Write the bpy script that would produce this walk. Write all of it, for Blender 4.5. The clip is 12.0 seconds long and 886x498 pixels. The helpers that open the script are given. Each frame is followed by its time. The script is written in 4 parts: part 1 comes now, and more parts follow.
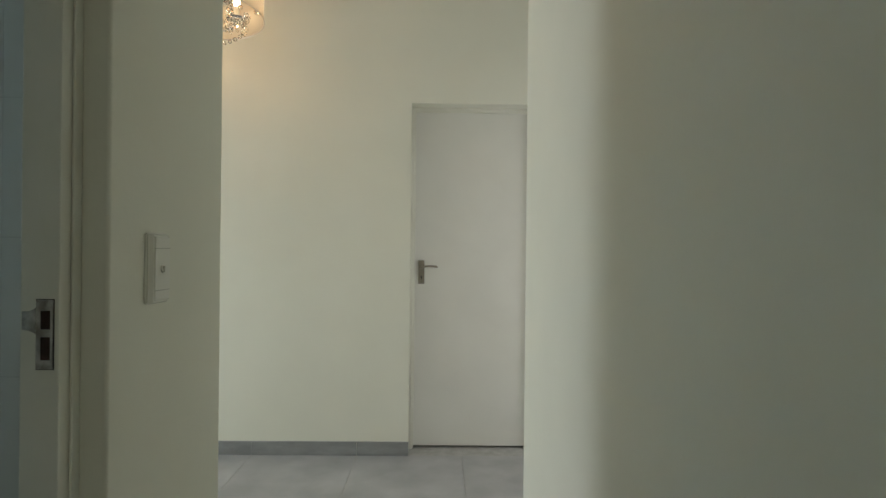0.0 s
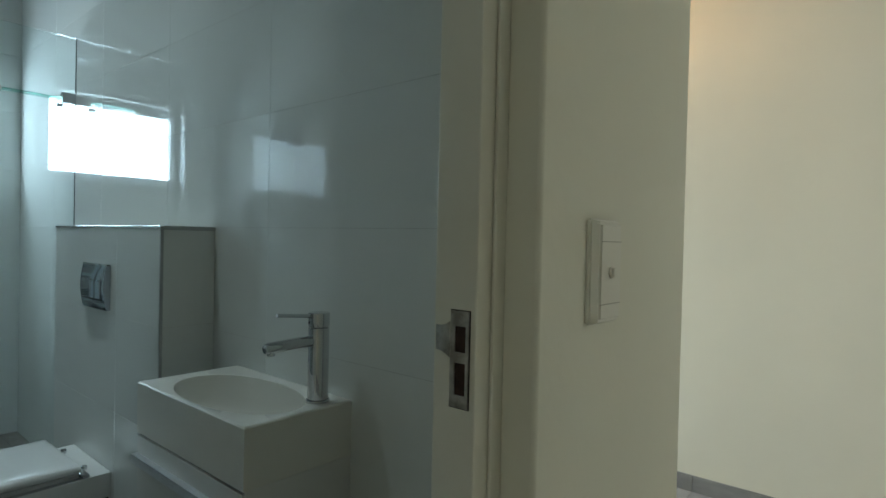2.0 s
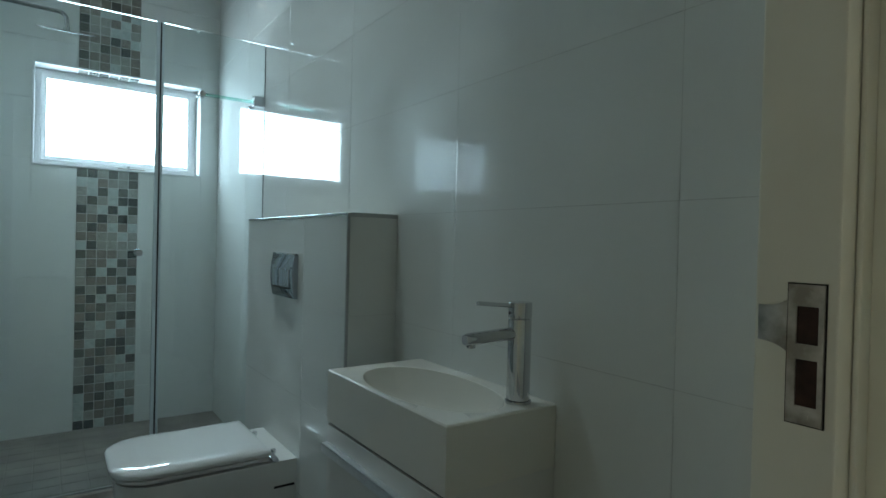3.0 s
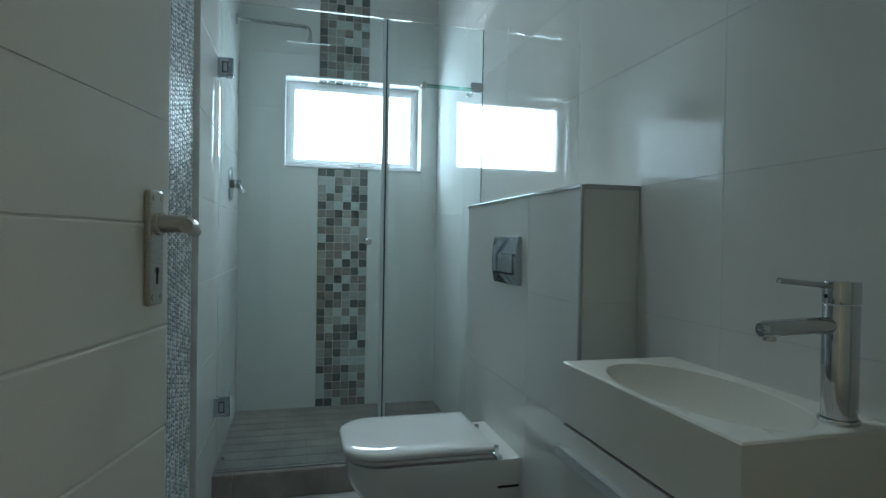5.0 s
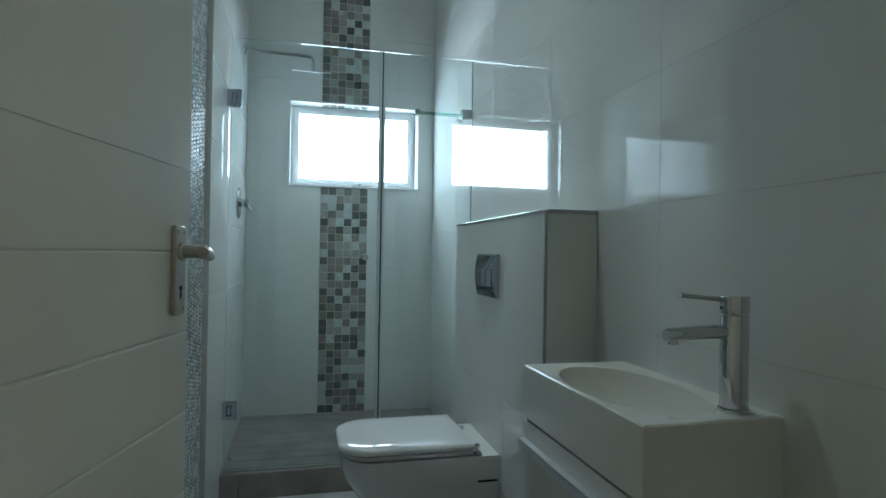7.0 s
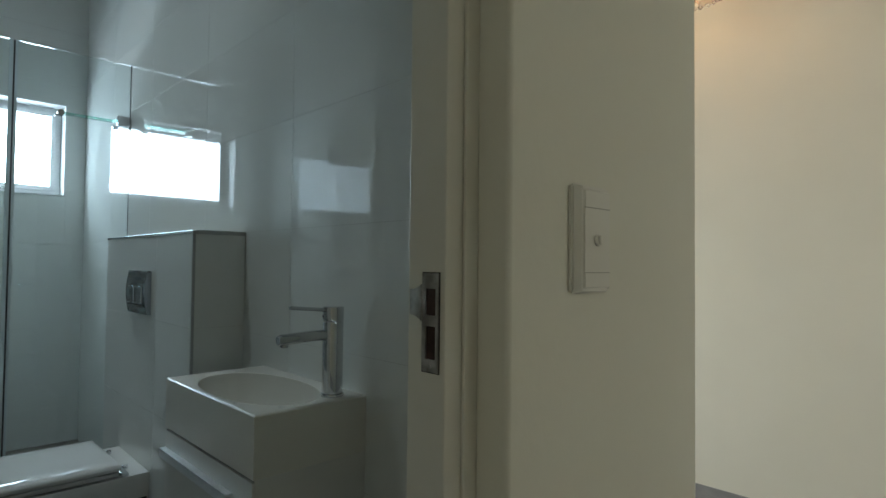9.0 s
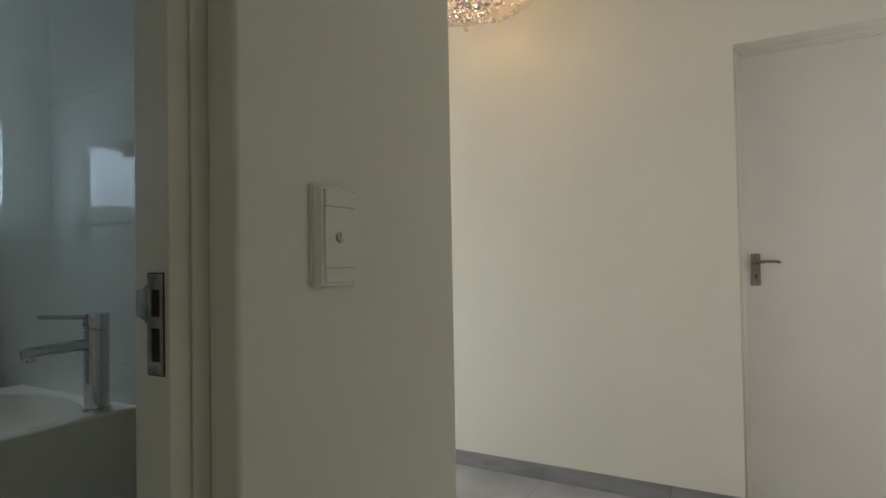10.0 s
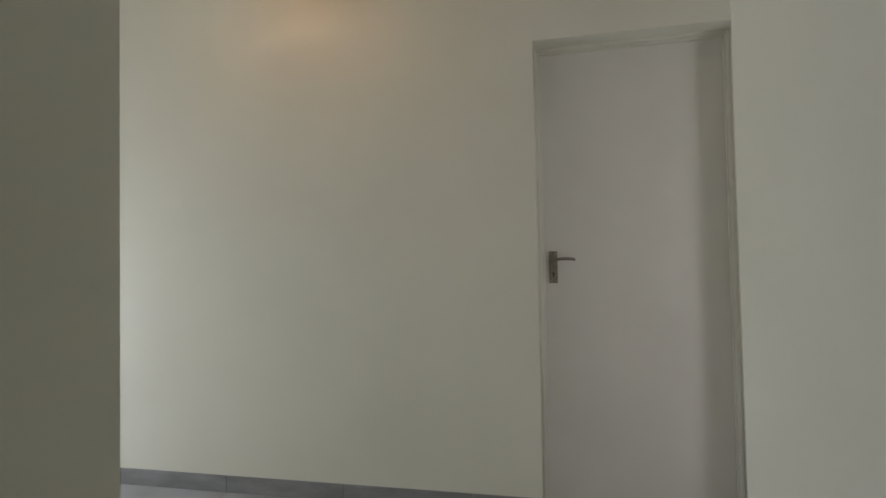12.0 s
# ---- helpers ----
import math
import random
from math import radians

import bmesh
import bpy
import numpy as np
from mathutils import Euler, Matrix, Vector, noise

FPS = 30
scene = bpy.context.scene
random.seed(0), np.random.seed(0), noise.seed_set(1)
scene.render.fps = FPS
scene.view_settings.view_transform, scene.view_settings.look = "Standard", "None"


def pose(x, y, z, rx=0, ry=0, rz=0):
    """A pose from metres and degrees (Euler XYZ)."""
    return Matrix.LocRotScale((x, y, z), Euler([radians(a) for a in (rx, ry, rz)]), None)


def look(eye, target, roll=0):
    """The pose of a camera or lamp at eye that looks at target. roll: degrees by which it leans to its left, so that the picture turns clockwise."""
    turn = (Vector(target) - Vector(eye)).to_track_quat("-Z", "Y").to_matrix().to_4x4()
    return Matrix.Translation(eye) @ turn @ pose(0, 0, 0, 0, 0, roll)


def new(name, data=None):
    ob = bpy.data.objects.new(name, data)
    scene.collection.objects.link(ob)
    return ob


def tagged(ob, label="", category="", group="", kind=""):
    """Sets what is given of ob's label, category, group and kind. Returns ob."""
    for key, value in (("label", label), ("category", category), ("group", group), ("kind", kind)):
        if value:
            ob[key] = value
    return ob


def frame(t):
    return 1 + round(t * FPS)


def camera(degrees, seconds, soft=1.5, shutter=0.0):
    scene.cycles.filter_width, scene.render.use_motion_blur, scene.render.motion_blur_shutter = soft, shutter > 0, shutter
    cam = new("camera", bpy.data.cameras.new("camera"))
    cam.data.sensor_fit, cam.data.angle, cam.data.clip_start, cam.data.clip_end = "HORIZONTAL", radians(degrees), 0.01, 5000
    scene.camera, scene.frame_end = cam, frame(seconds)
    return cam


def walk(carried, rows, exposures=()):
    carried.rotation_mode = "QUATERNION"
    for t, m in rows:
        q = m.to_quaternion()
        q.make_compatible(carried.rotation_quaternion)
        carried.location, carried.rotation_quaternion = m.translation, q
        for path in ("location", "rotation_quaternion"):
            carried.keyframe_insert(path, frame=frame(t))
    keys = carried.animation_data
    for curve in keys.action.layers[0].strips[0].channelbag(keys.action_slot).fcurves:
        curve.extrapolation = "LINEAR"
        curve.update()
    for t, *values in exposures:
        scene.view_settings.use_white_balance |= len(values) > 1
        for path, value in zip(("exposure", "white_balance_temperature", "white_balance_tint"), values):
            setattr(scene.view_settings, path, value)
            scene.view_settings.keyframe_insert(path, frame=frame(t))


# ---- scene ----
cam = camera(76.2, 12.0)
# seconds, eye, target, roll
PATH = [
    (0, (0.007, -0.134, 1.21), (0.039, 1.865, 1.21), 0.6),
    (0.5, (-0.016, 0.011, 1.199), (-0.218, 2.001, 1.2), 0.6),
    (1, (-0.072, 0.142, 1.202), (-0.641, 2.059, 1.199), 0.8),
    (1.5, (-0.151, 0.222, 1.217), (-1.128, 1.966, 1.189), 1.1),
    (2, (-0.208, 0.268, 1.202), (-1.506, 1.789, 1.173), 1.3),
    (2.5, (-0.285, 0.276, 1.18), (-1.774, 1.61, 1.155), 1.5),
    (3, (-0.407, 0.279, 1.149), (-2.043, 1.428, 1.128), 1.4),
    (3.5, (-0.491, 0.292, 1.127), (-2.245, 1.254, 1.095), 1.1),
    (5.5, (-0.6, 0.307, 1.08), (-2.556, 0.725, 1.064), 0.9),
    (6, (-0.545, 0.319, 1.086), (-2.506, 0.713, 1.079), 0.8),
    (6.5, (-0.47, 0.324, 1.093), (-2.43, 0.719, 1.095), 0.9),
    (8.5, (-0.198, 0.317, 1.132), (-1.838, 1.462, 1.177), 0.6),
    (9, (-0.143, 0.338, 1.133), (-1.582, 1.726, 1.189), 0.6),
    (9.5, (-0.084, 0.357, 1.141), (-1.294, 1.949, 1.174), -0.5),
    (10, (-0.03, 0.387, 1.132), (-1.02, 2.124, 1.174), -1.0),
    (10.5, (0.002, 0.433, 1.131), (-0.787, 2.271, 1.167), -1.0),
    (11, (0.029, 0.494, 1.117), (-0.604, 2.391, 1.154), -1.2),
    (11.5, (0.03, 0.58, 1.101), (-0.482, 2.513, 1.147), -1.2),
    (12, (0.03, 0.698, 1.082), (-0.425, 2.644, 1.143), -1.1),
]
EXPOSURES = [(0.0, -0.22, 6500, 6), (1.2, -0.3, 6500, 5), (2.0, -0.05, 6500, 5), (2.5, 0.0, 6500, 5), (5.5, 0.06, 6450, 7), (6.5, 0.08, 6450, 7), (8.5, -0.1, 6650, 10), (9.2, -0.28, 6700, 11), (10.5, -0.45, 6700, 15), (12.0, -0.85, 6500, 14)]
walk(cam, [(t, look(eye, target, roll)) for t, eye, target, roll in PATH], EXPOSURES)

# ---- plan (metres) ----
XW = -0.532      # corridor face of the bathroom wall
YA = 1.306       # lobby corner of that wall
YW = 1.105       # basin wall of the bathroom
YL = -0.030      # shower side wall
XS = -3.938      # window wall
XR, YR = 0.335, 1.885  # corridor wall opposite and its corner
YF = 3.175       # lobby wall with the far door
H = 3.00         # ceiling
XG = -3.06       # shower glass
ZS = 0.115       # shower floor

# ---- light ----
world = bpy.data.worlds.new("world")
scene.world = world
world.use_nodes = True
wn = world.node_tree
sky = wn.nodes.new("ShaderNodeTexSky")
sky.sky_type = "NISHITA"
sky.sun_disc = False
sky.sun_elevation = radians(50)
sky.sun_rotation = radians(20)
wn.links.new(sky.outputs["Color"], wn.nodes["Background"].inputs["Color"])
wn.nodes["Background"].inputs["Strength"].default_value = 0.12

sun_data = bpy.data.lights.new("sun", "SUN")
sun_data.energy, sun_data.angle, sun_data.color = 1.0, radians(12), (1, 0.97, 0.92)
sun = new("sun", sun_data)
sun.matrix_world = look((-6, 12, 14), (0, 0, 0))


def area(name, m, w, h, power, color, spread=180):
    d = bpy.data.lights.new(name, "AREA")
    d.spread = radians(spread)
    d.shape, d.size, d.size_y, d.energy, d.color = "RECTANGLE", w, h, power, color
    ob = new(name, d)
    ob.matrix_world = m
    return ob


# lamps added for daylight from out of view; the shower window's own pane glows
area("lobby_window_light", look((-4.15, 2.55, 0.85), (0, 2.55, -1.25)), 0.9, 1.2, 58, (0.84, 0.90, 1.0))
# side fill added out of view, in front of the east glowing panel
area("lobby_side_light", look((1.86, 2.09, 1.05), (0.2, 2.9, 0.3)), 0.36, 1.7, 12, (0.98, 0.95, 1.0))
# fill lamp added at the unseen passage end
area("passage_light", look((-0.12, -2.0, 1.2), (-0.12, 0, 1.2)), 0.74, 1.9, 1.3, (1.0, 0.98, 0.86))
bulb_data = bpy.data.lights.new("bulb", "POINT")
bulb_data.energy, bulb_data.color, bulb_data.shadow_soft_size = 4.0, (1.0, 0.38, 0.09), 0.28
bulb = new("bulb", bulb_data)
bulb.location = (-1.225, 2.66, 2.42)

for dx, dy in ((-2.94, 0.55), (-2.05, 0.60)):
    area("downlight_lamp", look((dx, dy, H - 0.008), (dx, dy + 0.001, 0)), 0.05, 0.05, 2.25, (0.76, 0.93, 1.0), 92)

# ---- materials ----


def mat(name, color, rough=0.5, metal=0.0, spec=0.5, coat=0.0, coat_rough=0.03):
    m = bpy.data.materials.new(name)
    m.use_nodes = True
    b = m.node_tree.nodes["Principled BSDF"]
    b.inputs["Base Color"].default_value = (*color, 1)
    b.inputs["Roughness"].default_value = rough
    b.inputs["Metallic"].default_value = metal
    b.inputs["Specular IOR Level"].default_value = spec
    b.inputs["Coat Weight"].default_value = coat
    b.inputs["Coat Roughness"].default_value = coat_rough
    return m


def vary(m, a, b, scale, detail=4, stretch=(1, 1, 1), bump=0.0, bump_scale=None, bump_dist=0.002, rough=None):
    """Mixes two colours by noise, with an optional fine bump and rough range."""
    nt = m.node_tree
    n, l = nt.nodes, nt.links
    p = n["Principled BSDF"]
    mp = n.new("ShaderNodeMapping")
    mp.inputs["Scale"].default_value = stretch
    geo = n.new("ShaderNodeNewGeometry")
    l.new(geo.outputs["Position"], mp.inputs["Vector"])
    nz = n.new("ShaderNodeTexNoise")
    nz.inputs["Scale"].default_value, nz.inputs["Detail"].default_value = scale, detail
    l.new(mp.outputs[0], nz.inputs["Vector"])
    r = n.new("ShaderNodeValToRGB")
    r.color_ramp.elements[0].position, r.color_ramp.elements[1].position = 0.35, 0.68
    r.color_ramp.elements[0].color, r.color_ramp.elements[1].color = (*a, 1), (*b, 1)
    l.new(nz.outputs["Fac"], r.inputs[0])
    l.new(r.outputs[0], p.inputs["Base Color"])
    if bump:
        nb = n.new("ShaderNodeTexNoise")
        nb.inputs["Scale"].default_value, nb.inputs["Detail"].default_value = bump_scale or scale * 8, 3
        l.new(mp.outputs[0], nb.inputs["Vector"])
        bp = n.new("ShaderNodeBump")
        bp.inputs["Strength"].default_value, bp.inputs["Distance"].default_value = bump, bump_dist
        l.new(nb.outputs["Fac"], bp.inputs["Height"])
        l.new(bp.outputs[0], p.inputs["Normal"])
    if rough:
        mr = n.new("ShaderNodeMapRange")
        mr.inputs["To Min"].default_value, mr.inputs["To Max"].default_value = rough
        l.new(nz.outputs["Fac"], mr.inputs["Value"])
        l.new(mr.outputs[0], p.inputs["Roughness"])
    return m


paint = vary(mat("wall_paint", (0.78, 0.76, 0.69), 0.55), (0.755, 0.750, 0.645), (0.795, 0.790, 0.685), 1.6, 5, bump=0.25, bump_scale=55, bump_dist=0.0015)
ceiling_paint = vary(mat("ceiling_paint", (0.8, 0.8, 0.78), 0.8), (0.78, 0.78, 0.76), (0.82, 0.82, 0.80), 2.0)
enamel = vary(mat("white_enamel", (0.78, 0.77, 0.72), 0.35), (0.76, 0.75, 0.70), (0.80, 0.79, 0.74), 3.0, bump=0.1, bump_scale=40, bump_dist=0.001)
frame_enamel = vary(mat("frame_enamel", (0.76, 0.75, 0.66), 0.35), (0.74, 0.73, 0.64), (0.79, 0.78, 0.70), 6.0, bump=0.15, bump_scale=60, bump_dist=0.001)
tile_white = vary(mat("white_glazed_tile", (0.76, 0.77, 0.74), 0.01, spec=0.85), (0.74, 0.755, 0.73), (0.78, 0.79, 0.76), 1.2)
grout = vary(mat("grout", (0.45, 0.45, 0.43), 0.9), (0.40, 0.40, 0.38), (0.5, 0.5, 0.48), 20)
grout_light = vary(mat("light_grout", (0.6, 0.6, 0.57), 0.9), (0.55, 0.55, 0.53), (0.65, 0.65, 0.62), 20)
grout_pale = vary(mat("pale_grout", (0.7, 0.7, 0.67), 0.8), (0.64, 0.64, 0.61), (0.72, 0.72, 0.69), 12)
floor_tile = vary(mat("grey_floor_tile", (0.4, 0.4, 0.4), 0.35), (0.33, 0.335, 0.34), (0.47, 0.475, 0.48), 3.5, 8, bump=0.05, bump_scale=80, rough=(0.28, 0.45))
skirt_tile = vary(mat("grey_skirting_tile", (0.25, 0.25, 0.25), 0.4), (0.22, 0.225, 0.225), (0.31, 0.315, 0.315), 6, 8, stretch=(1, 1, 3))
shower_tile = vary(mat("taupe_floor_tile", (0.22, 0.20, 0.18), 0.5), (0.21, 0.19, 0.17), (0.31, 0.28, 0.25), 7, 6, bump=0.2, bump_scale=90)
ceramic = mat("white_ceramic", (0.78, 0.78, 0.76), 0.08, coat=0.6)
basin_white = vary(mat("basin_composite", (0.78, 0.76, 0.70), 0.22), (0.77, 0.75, 0.69), (0.80, 0.78, 0.72), 4)
cabinet_white = mat("cabinet_lacquer", (0.76, 0.75, 0.72), 0.25)
plastic_white = mat("white_plastic", (0.76, 0.755, 0.68), 0.3)
chrome = mat("chrome", (0.60, 0.61, 0.63), 0.03, 1.0)
# opaque pale colour for the bright lines along the glass edges
milky = mat("pale_edge_highlight", (0.62, 0.70, 0.72), 0.25)
satin = vary(mat("satin_nickel", (0.50, 0.47, 0.43), 0.32, 1.0), (0.46, 0.43, 0.39), (0.55, 0.52, 0.48), 90, stretch=(1, 1, 8))
satin_dark = vary(mat("dull_satin_nickel", (0.28, 0.25, 0.21), 0.38, 1.0), (0.24, 0.21, 0.18), (0.32, 0.29, 0.25), 90)
chrome_dark = mat("dark_chrome", (0.42, 0.46, 0.52), 0.05, 1.0)
line_grey = mat("grey_joint", (0.30, 0.29, 0.25), 0.6)
alu_pull = vary(mat("brushed_aluminium", (0.72, 0.73, 0.74), 0.38, 1.0), (0.66, 0.67, 0.68), (0.78, 0.79, 0.80), 80, stretch=(1, 8, 8))
steel = vary(mat("zinc_steel", (0.55, 0.53, 0.50), 0.3, 1.0), (0.35, 0.32, 0.28), (0.62, 0.6, 0.57), 60, rough=(0.2, 0.5))
alu = mat("aluminium_trim", (0.42, 0.42, 0.42), 0.35, 1.0)
# near-black that stands in for shade in gaps, slots and holes
dark = mat("dark_gap", (0.02, 0.018, 0.016), 0.8)
rust = vary(mat("brick_in_recess", (0.16, 0.05, 0.03), 0.9), (0.026, 0.015, 0.012), (0.058, 0.029, 0.022), 60)
seal = mat("dark_seal", (0.05, 0.05, 0.055), 0.4)
window_white = mat("window_frame_white", (0.8, 0.8, 0.8), 0.4)


def glass(name, color, rough=0.0):
    m = bpy.data.materials.new(name)
    m.use_nodes = True
    b = m.node_tree.nodes["Principled BSDF"]
    b.inputs["Base Color"].default_value = (*color, 1)
    b.inputs["Roughness"].default_value = rough
    b.inputs["Transmission Weight"].default_value = 1.0
    b.inputs["IOR"].default_value = 1.45
    return m


clear = glass("clear_glass", (0.91, 0.975, 0.98))
crystal = glass("crystal", (1.0, 0.97, 0.9))
crystal.node_tree.nodes["Principled BSDF"].inputs["IOR"].default_value = 1.6


def glow(name, color, strength):
    m = bpy.data.materials.new(name)
    m.use_nodes = True
    b = m.node_tree.nodes["Principled BSDF"]
    b.inputs["Base Color"].default_value = (*color, 1)
    b.inputs["Emission Color"].default_value = (*color, 1)
    b.inputs["Emission Strength"].default_value = strength
    return m


frosted_sky = glow("frosted_pane_lit_by_sky", (0.67, 0.86, 1.0), 13.5)
# glow of the panels placed out of view in lobby and passage
lobby_glow = glow("lobby_daylight_glow", (0.95, 0.98, 1.0), 0.8)
passage_glow = glow("passage_fill_glow", (1.0, 0.98, 0.9), 0.35)
bulb_glow = glow("lit_bulb", (1.0, 0.74, 0.44), 32)
lamp_glow = glow("lit_downlight", (1.0, 0.93, 0.82), 12)

# sheer shade fabric
sheer = bpy.data.materials.new("sheer_fabric")
sheer.use_nodes = True
_n, _l = sheer.node_tree.nodes, sheer.node_tree.links
_p = _n["Principled BSDF"]
_p.inputs["Base Color"].default_value = (0.78, 0.69, 0.54, 1)
_p.inputs["Roughness"].default_value = 0.8
_t = _n.new("ShaderNodeBsdfTransparent")
_tl = _n.new("ShaderNodeBsdfTranslucent")
_tl.inputs["Color"].default_value = (0.9, 0.80, 0.64, 1)
_m1, _m2 = _n.new("ShaderNodeMixShader"), _n.new("ShaderNodeMixShader")
_m1.inputs[0].default_value, _m2.inputs[0].default_value = 0.5, 0.45
_l.new(_p.outputs[0], _m1.inputs[1])
_l.new(_tl.outputs[0], _m1.inputs[2])
_l.new(_m1.outputs[0], _m2.inputs[1])
_l.new(_t.outputs[0], _m2.inputs[2])
_l.new(_m2.outputs[0], _n["Material Output"].inputs[0])

MOSAIC = [(0.50, 0.56, 0.54), (0.36, 0.36, 0.33), (0.25, 0.23, 0.205), (0.13, 0.135, 0.125), (0.085, 0.10, 0.10)]
mosaic_mats = [vary(mat("mosaic_tile_" + w, c, 0.12, coat=0.4), tuple(0.88 * v for v in c), tuple(1.1 * v for v in c), 45, bump=0.1)
               for w, c in zip(("pale", "grey", "taupe", "slate", "charcoal"), MOSAIC)]

# fine interlocking mosaic: colour by island
stick = mat("fine_glass_mosaic", (0.5, 0.5, 0.5), 0.45, spec=0.3)
_n, _l = stick.node_tree.nodes, stick.node_tree.links
_g = _n.new("ShaderNodeNewGeometry")
_r = _n.new("ShaderNodeValToRGB")
_r.color_ramp.interpolation = "CONSTANT"
_r.color_ramp.elements[0].color = (0.60, 0.62, 0.61, 1)
_r.color_ramp.elements[1].position, _r.color_ramp.elements[1].color = 0.5, (0.40, 0.43, 0.43, 1)
_e = _r.color_ramp.elements.new(0.7)
_e.color = (0.34, 0.37, 0.37, 1)
_l.new(_g.outputs["Random Per Island"], _r.inputs[0])
_l.new(_r.outputs[0], _n["Principled BSDF"].inputs["Base Color"])

# ---- building helpers ----


def finish(bm, name, material, smooth=False):
    me = bpy.data.meshes.new(name)
    bmesh.ops.recalc_face_normals(bm, faces=bm.faces)
    bm.to_mesh(me)
    bm.free()
    me.materials.append(material)
    if smooth:
        me.shade_smooth()
        me.set_sharp_from_angle(angle=radians(38))
        mid = sorted(p.area for p in me.polygons)[len(me.polygons) // 2]
        for p in me.polygons:
            if p.area > 4 * mid and max(abs(c) for c in p.normal) > 0.9999:
                p.use_smooth = False
    return me


def part(name, bm, material, parent=None, label="", smooth=False, at=None):
    ob = new(name, finish(bm, name, material, smooth))
    ob.parent = parent
    if at is not None:
        ob.matrix_local = at
    return tagged(ob, label)


def thing(name, label, category, at=(0, 0, 0), group="", kind=""):
    e = new(name)
    e.empty_display_size = 0.05
    e.matrix_world = at if isinstance(at, Matrix) else Matrix.Translation(at)
    return tagged(e, label, category, group, kind)


def box(x0, x1, y0, y1, z0, z1, bevel=0.0, seg=2, bm=None):
    bm = bm or bmesh.new()
    r = bmesh.ops.create_cube(bm, size=1)
    for v in r["verts"]:
        v.co = Vector(((x0 + x1) / 2 + v.co.x * (x1 - x0), (y0 + y1) / 2 + v.co.y * (y1 - y0), (z0 + z1) / 2 + v.co.z * (z1 - z0)))
    if bevel:
        es = {e for v in r["verts"] for e in v.link_edges}
        bmesh.ops.bevel(bm, geom=list(es), offset=bevel, segments=seg, affect="EDGES", profile=0.5)
    return bm


def cyl(r, p0, p1, seg=32, r2=None, bevel=0.0, bm=None):
    bm = bm or bmesh.new()
    p0, p1 = Vector(p0), Vector(p1)
    d = p1 - p0
    m = Matrix.Translation((p0 + p1) / 2) @ d.to_track_quat("Z", "Y").to_matrix().to_4x4()
    res = bmesh.ops.create_cone(bm, cap_ends=True, segments=seg, radius1=r, radius2=r if r2 is None else r2, depth=d.length, matrix=m)
    if bevel:
        es = [e for e in {e for v in res["verts"] for e in v.link_edges} if any(len(f.verts) > 4 for f in e.link_faces)]
        bmesh.ops.bevel(bm, geom=es, offset=bevel, segments=2, affect="EDGES", profile=0.5)
    return bm


def outline(pts, z0, z1, bevel=0.0, seg=3, bm=None):
    """A prism over a plan outline."""
    bm = bm or bmesh.new()
    vs = [bm.verts.new((x, y, z0)) for x, y in pts]
    f = bm.faces.new(vs)
    r = bmesh.ops.extrude_face_region(bm, geom=[f])
    top = [v for v in r["geom"] if isinstance(v, bmesh.types.BMVert)]
    for v in top:
        v.co.z = z1
    if bevel:
        ts = set(top)
        es = [e for e in bm.edges if e.verts[0] in ts and e.verts[1] in ts]
        bmesh.ops.bevel(bm, geom=es, offset=bevel, segments=seg, affect="EDGES", profile=0.5)
    return bm


def tube(path, r, seg=20, bm=None):
    """A round tube along points, with caps."""
    bm = bm or bmesh.new()
    rings = []
    n = len(path)
    for i, p in enumerate(path):
        p = Vector(p)
        d = (Vector(path[min(i + 1, n - 1)]) - Vector(path[max(i - 1, 0)])).normalized()
        q = d.to_track_quat("Z", "Y")
        rr = r[i] if isinstance(r, (list, tuple)) else r
        rings.append([bm.verts.new(p + q @ Vector((rr * math.cos(a), rr * math.sin(a), 0))) for a in (2 * math.pi * k / seg for k in range(seg))])
    for a, b in zip(rings, rings[1:]):
        for k in range(seg):
            bm.faces.new((a[k], a[(k + 1) % seg], b[(k + 1) % seg], b[k]))
    bm.faces.new(rings[0][::-1])
    bm.faces.new(rings[-1])
    return bm


def lathe(profile, seg=32, bm=None):
    """Turns (radius, z) pairs round the z axis."""
    bm = bm or bmesh.new()
    rings = [[bm.verts.new((max(r, 1e-4) * math.cos(a), max(r, 1e-4) * math.sin(a), z)) for a in (2 * math.pi * k / seg for k in range(seg))] for r, z in profile]
    for a, b in zip(rings, rings[1:]):
        for k in range(seg):
            bm.faces.new((a[k], a[(k + 1) % seg], b[(k + 1) % seg], b[k]))
    return bm


# ---- structure ----


def block(name, x0, x1, y0, y1, z0, z1, material, label, bevel=0.0, seg=3):
    return tagged(part(name, box(x0, x1, y0, y1, z0, z1, bevel, seg), material), label, kind="structure")


floor = block("floor", -5.2, 2.2, -3.6, 3.5, -0.2, -0.0025, grout, "grey grouted bed under the large floor tiles")
ceiling = block("ceiling", -5.2, 2.2, -3.6, 3.5, H, H + 0.15, ceiling_paint, "plain white painted ceiling")

# wall with the bathroom doorway: hollow between the two jambs
DOOR0, DOOR1, HEAD = -0.075, 0.812, 2.06
wall_bath = thing("wall_west", "cream painted plaster wall with the bathroom doorway", "wall", kind="structure")


def plaster(name, x0, x1, y0, y1, z0, z1, parent, bevel=0.006):
    return part(name, box(x0, x1, y0, y1, z0, z1, bevel, 3), paint, parent, smooth=True)


plaster("wall_section", -0.642, XW, DOOR1, YA, 0, H, wall_bath)
plaster("wall_section", -0.642, XW, -2.12, DOOR0, 0, H, wall_bath)
plaster("wall_section", -0.642, XW, DOOR0, DOOR1, HEAD, H, wall_bath)

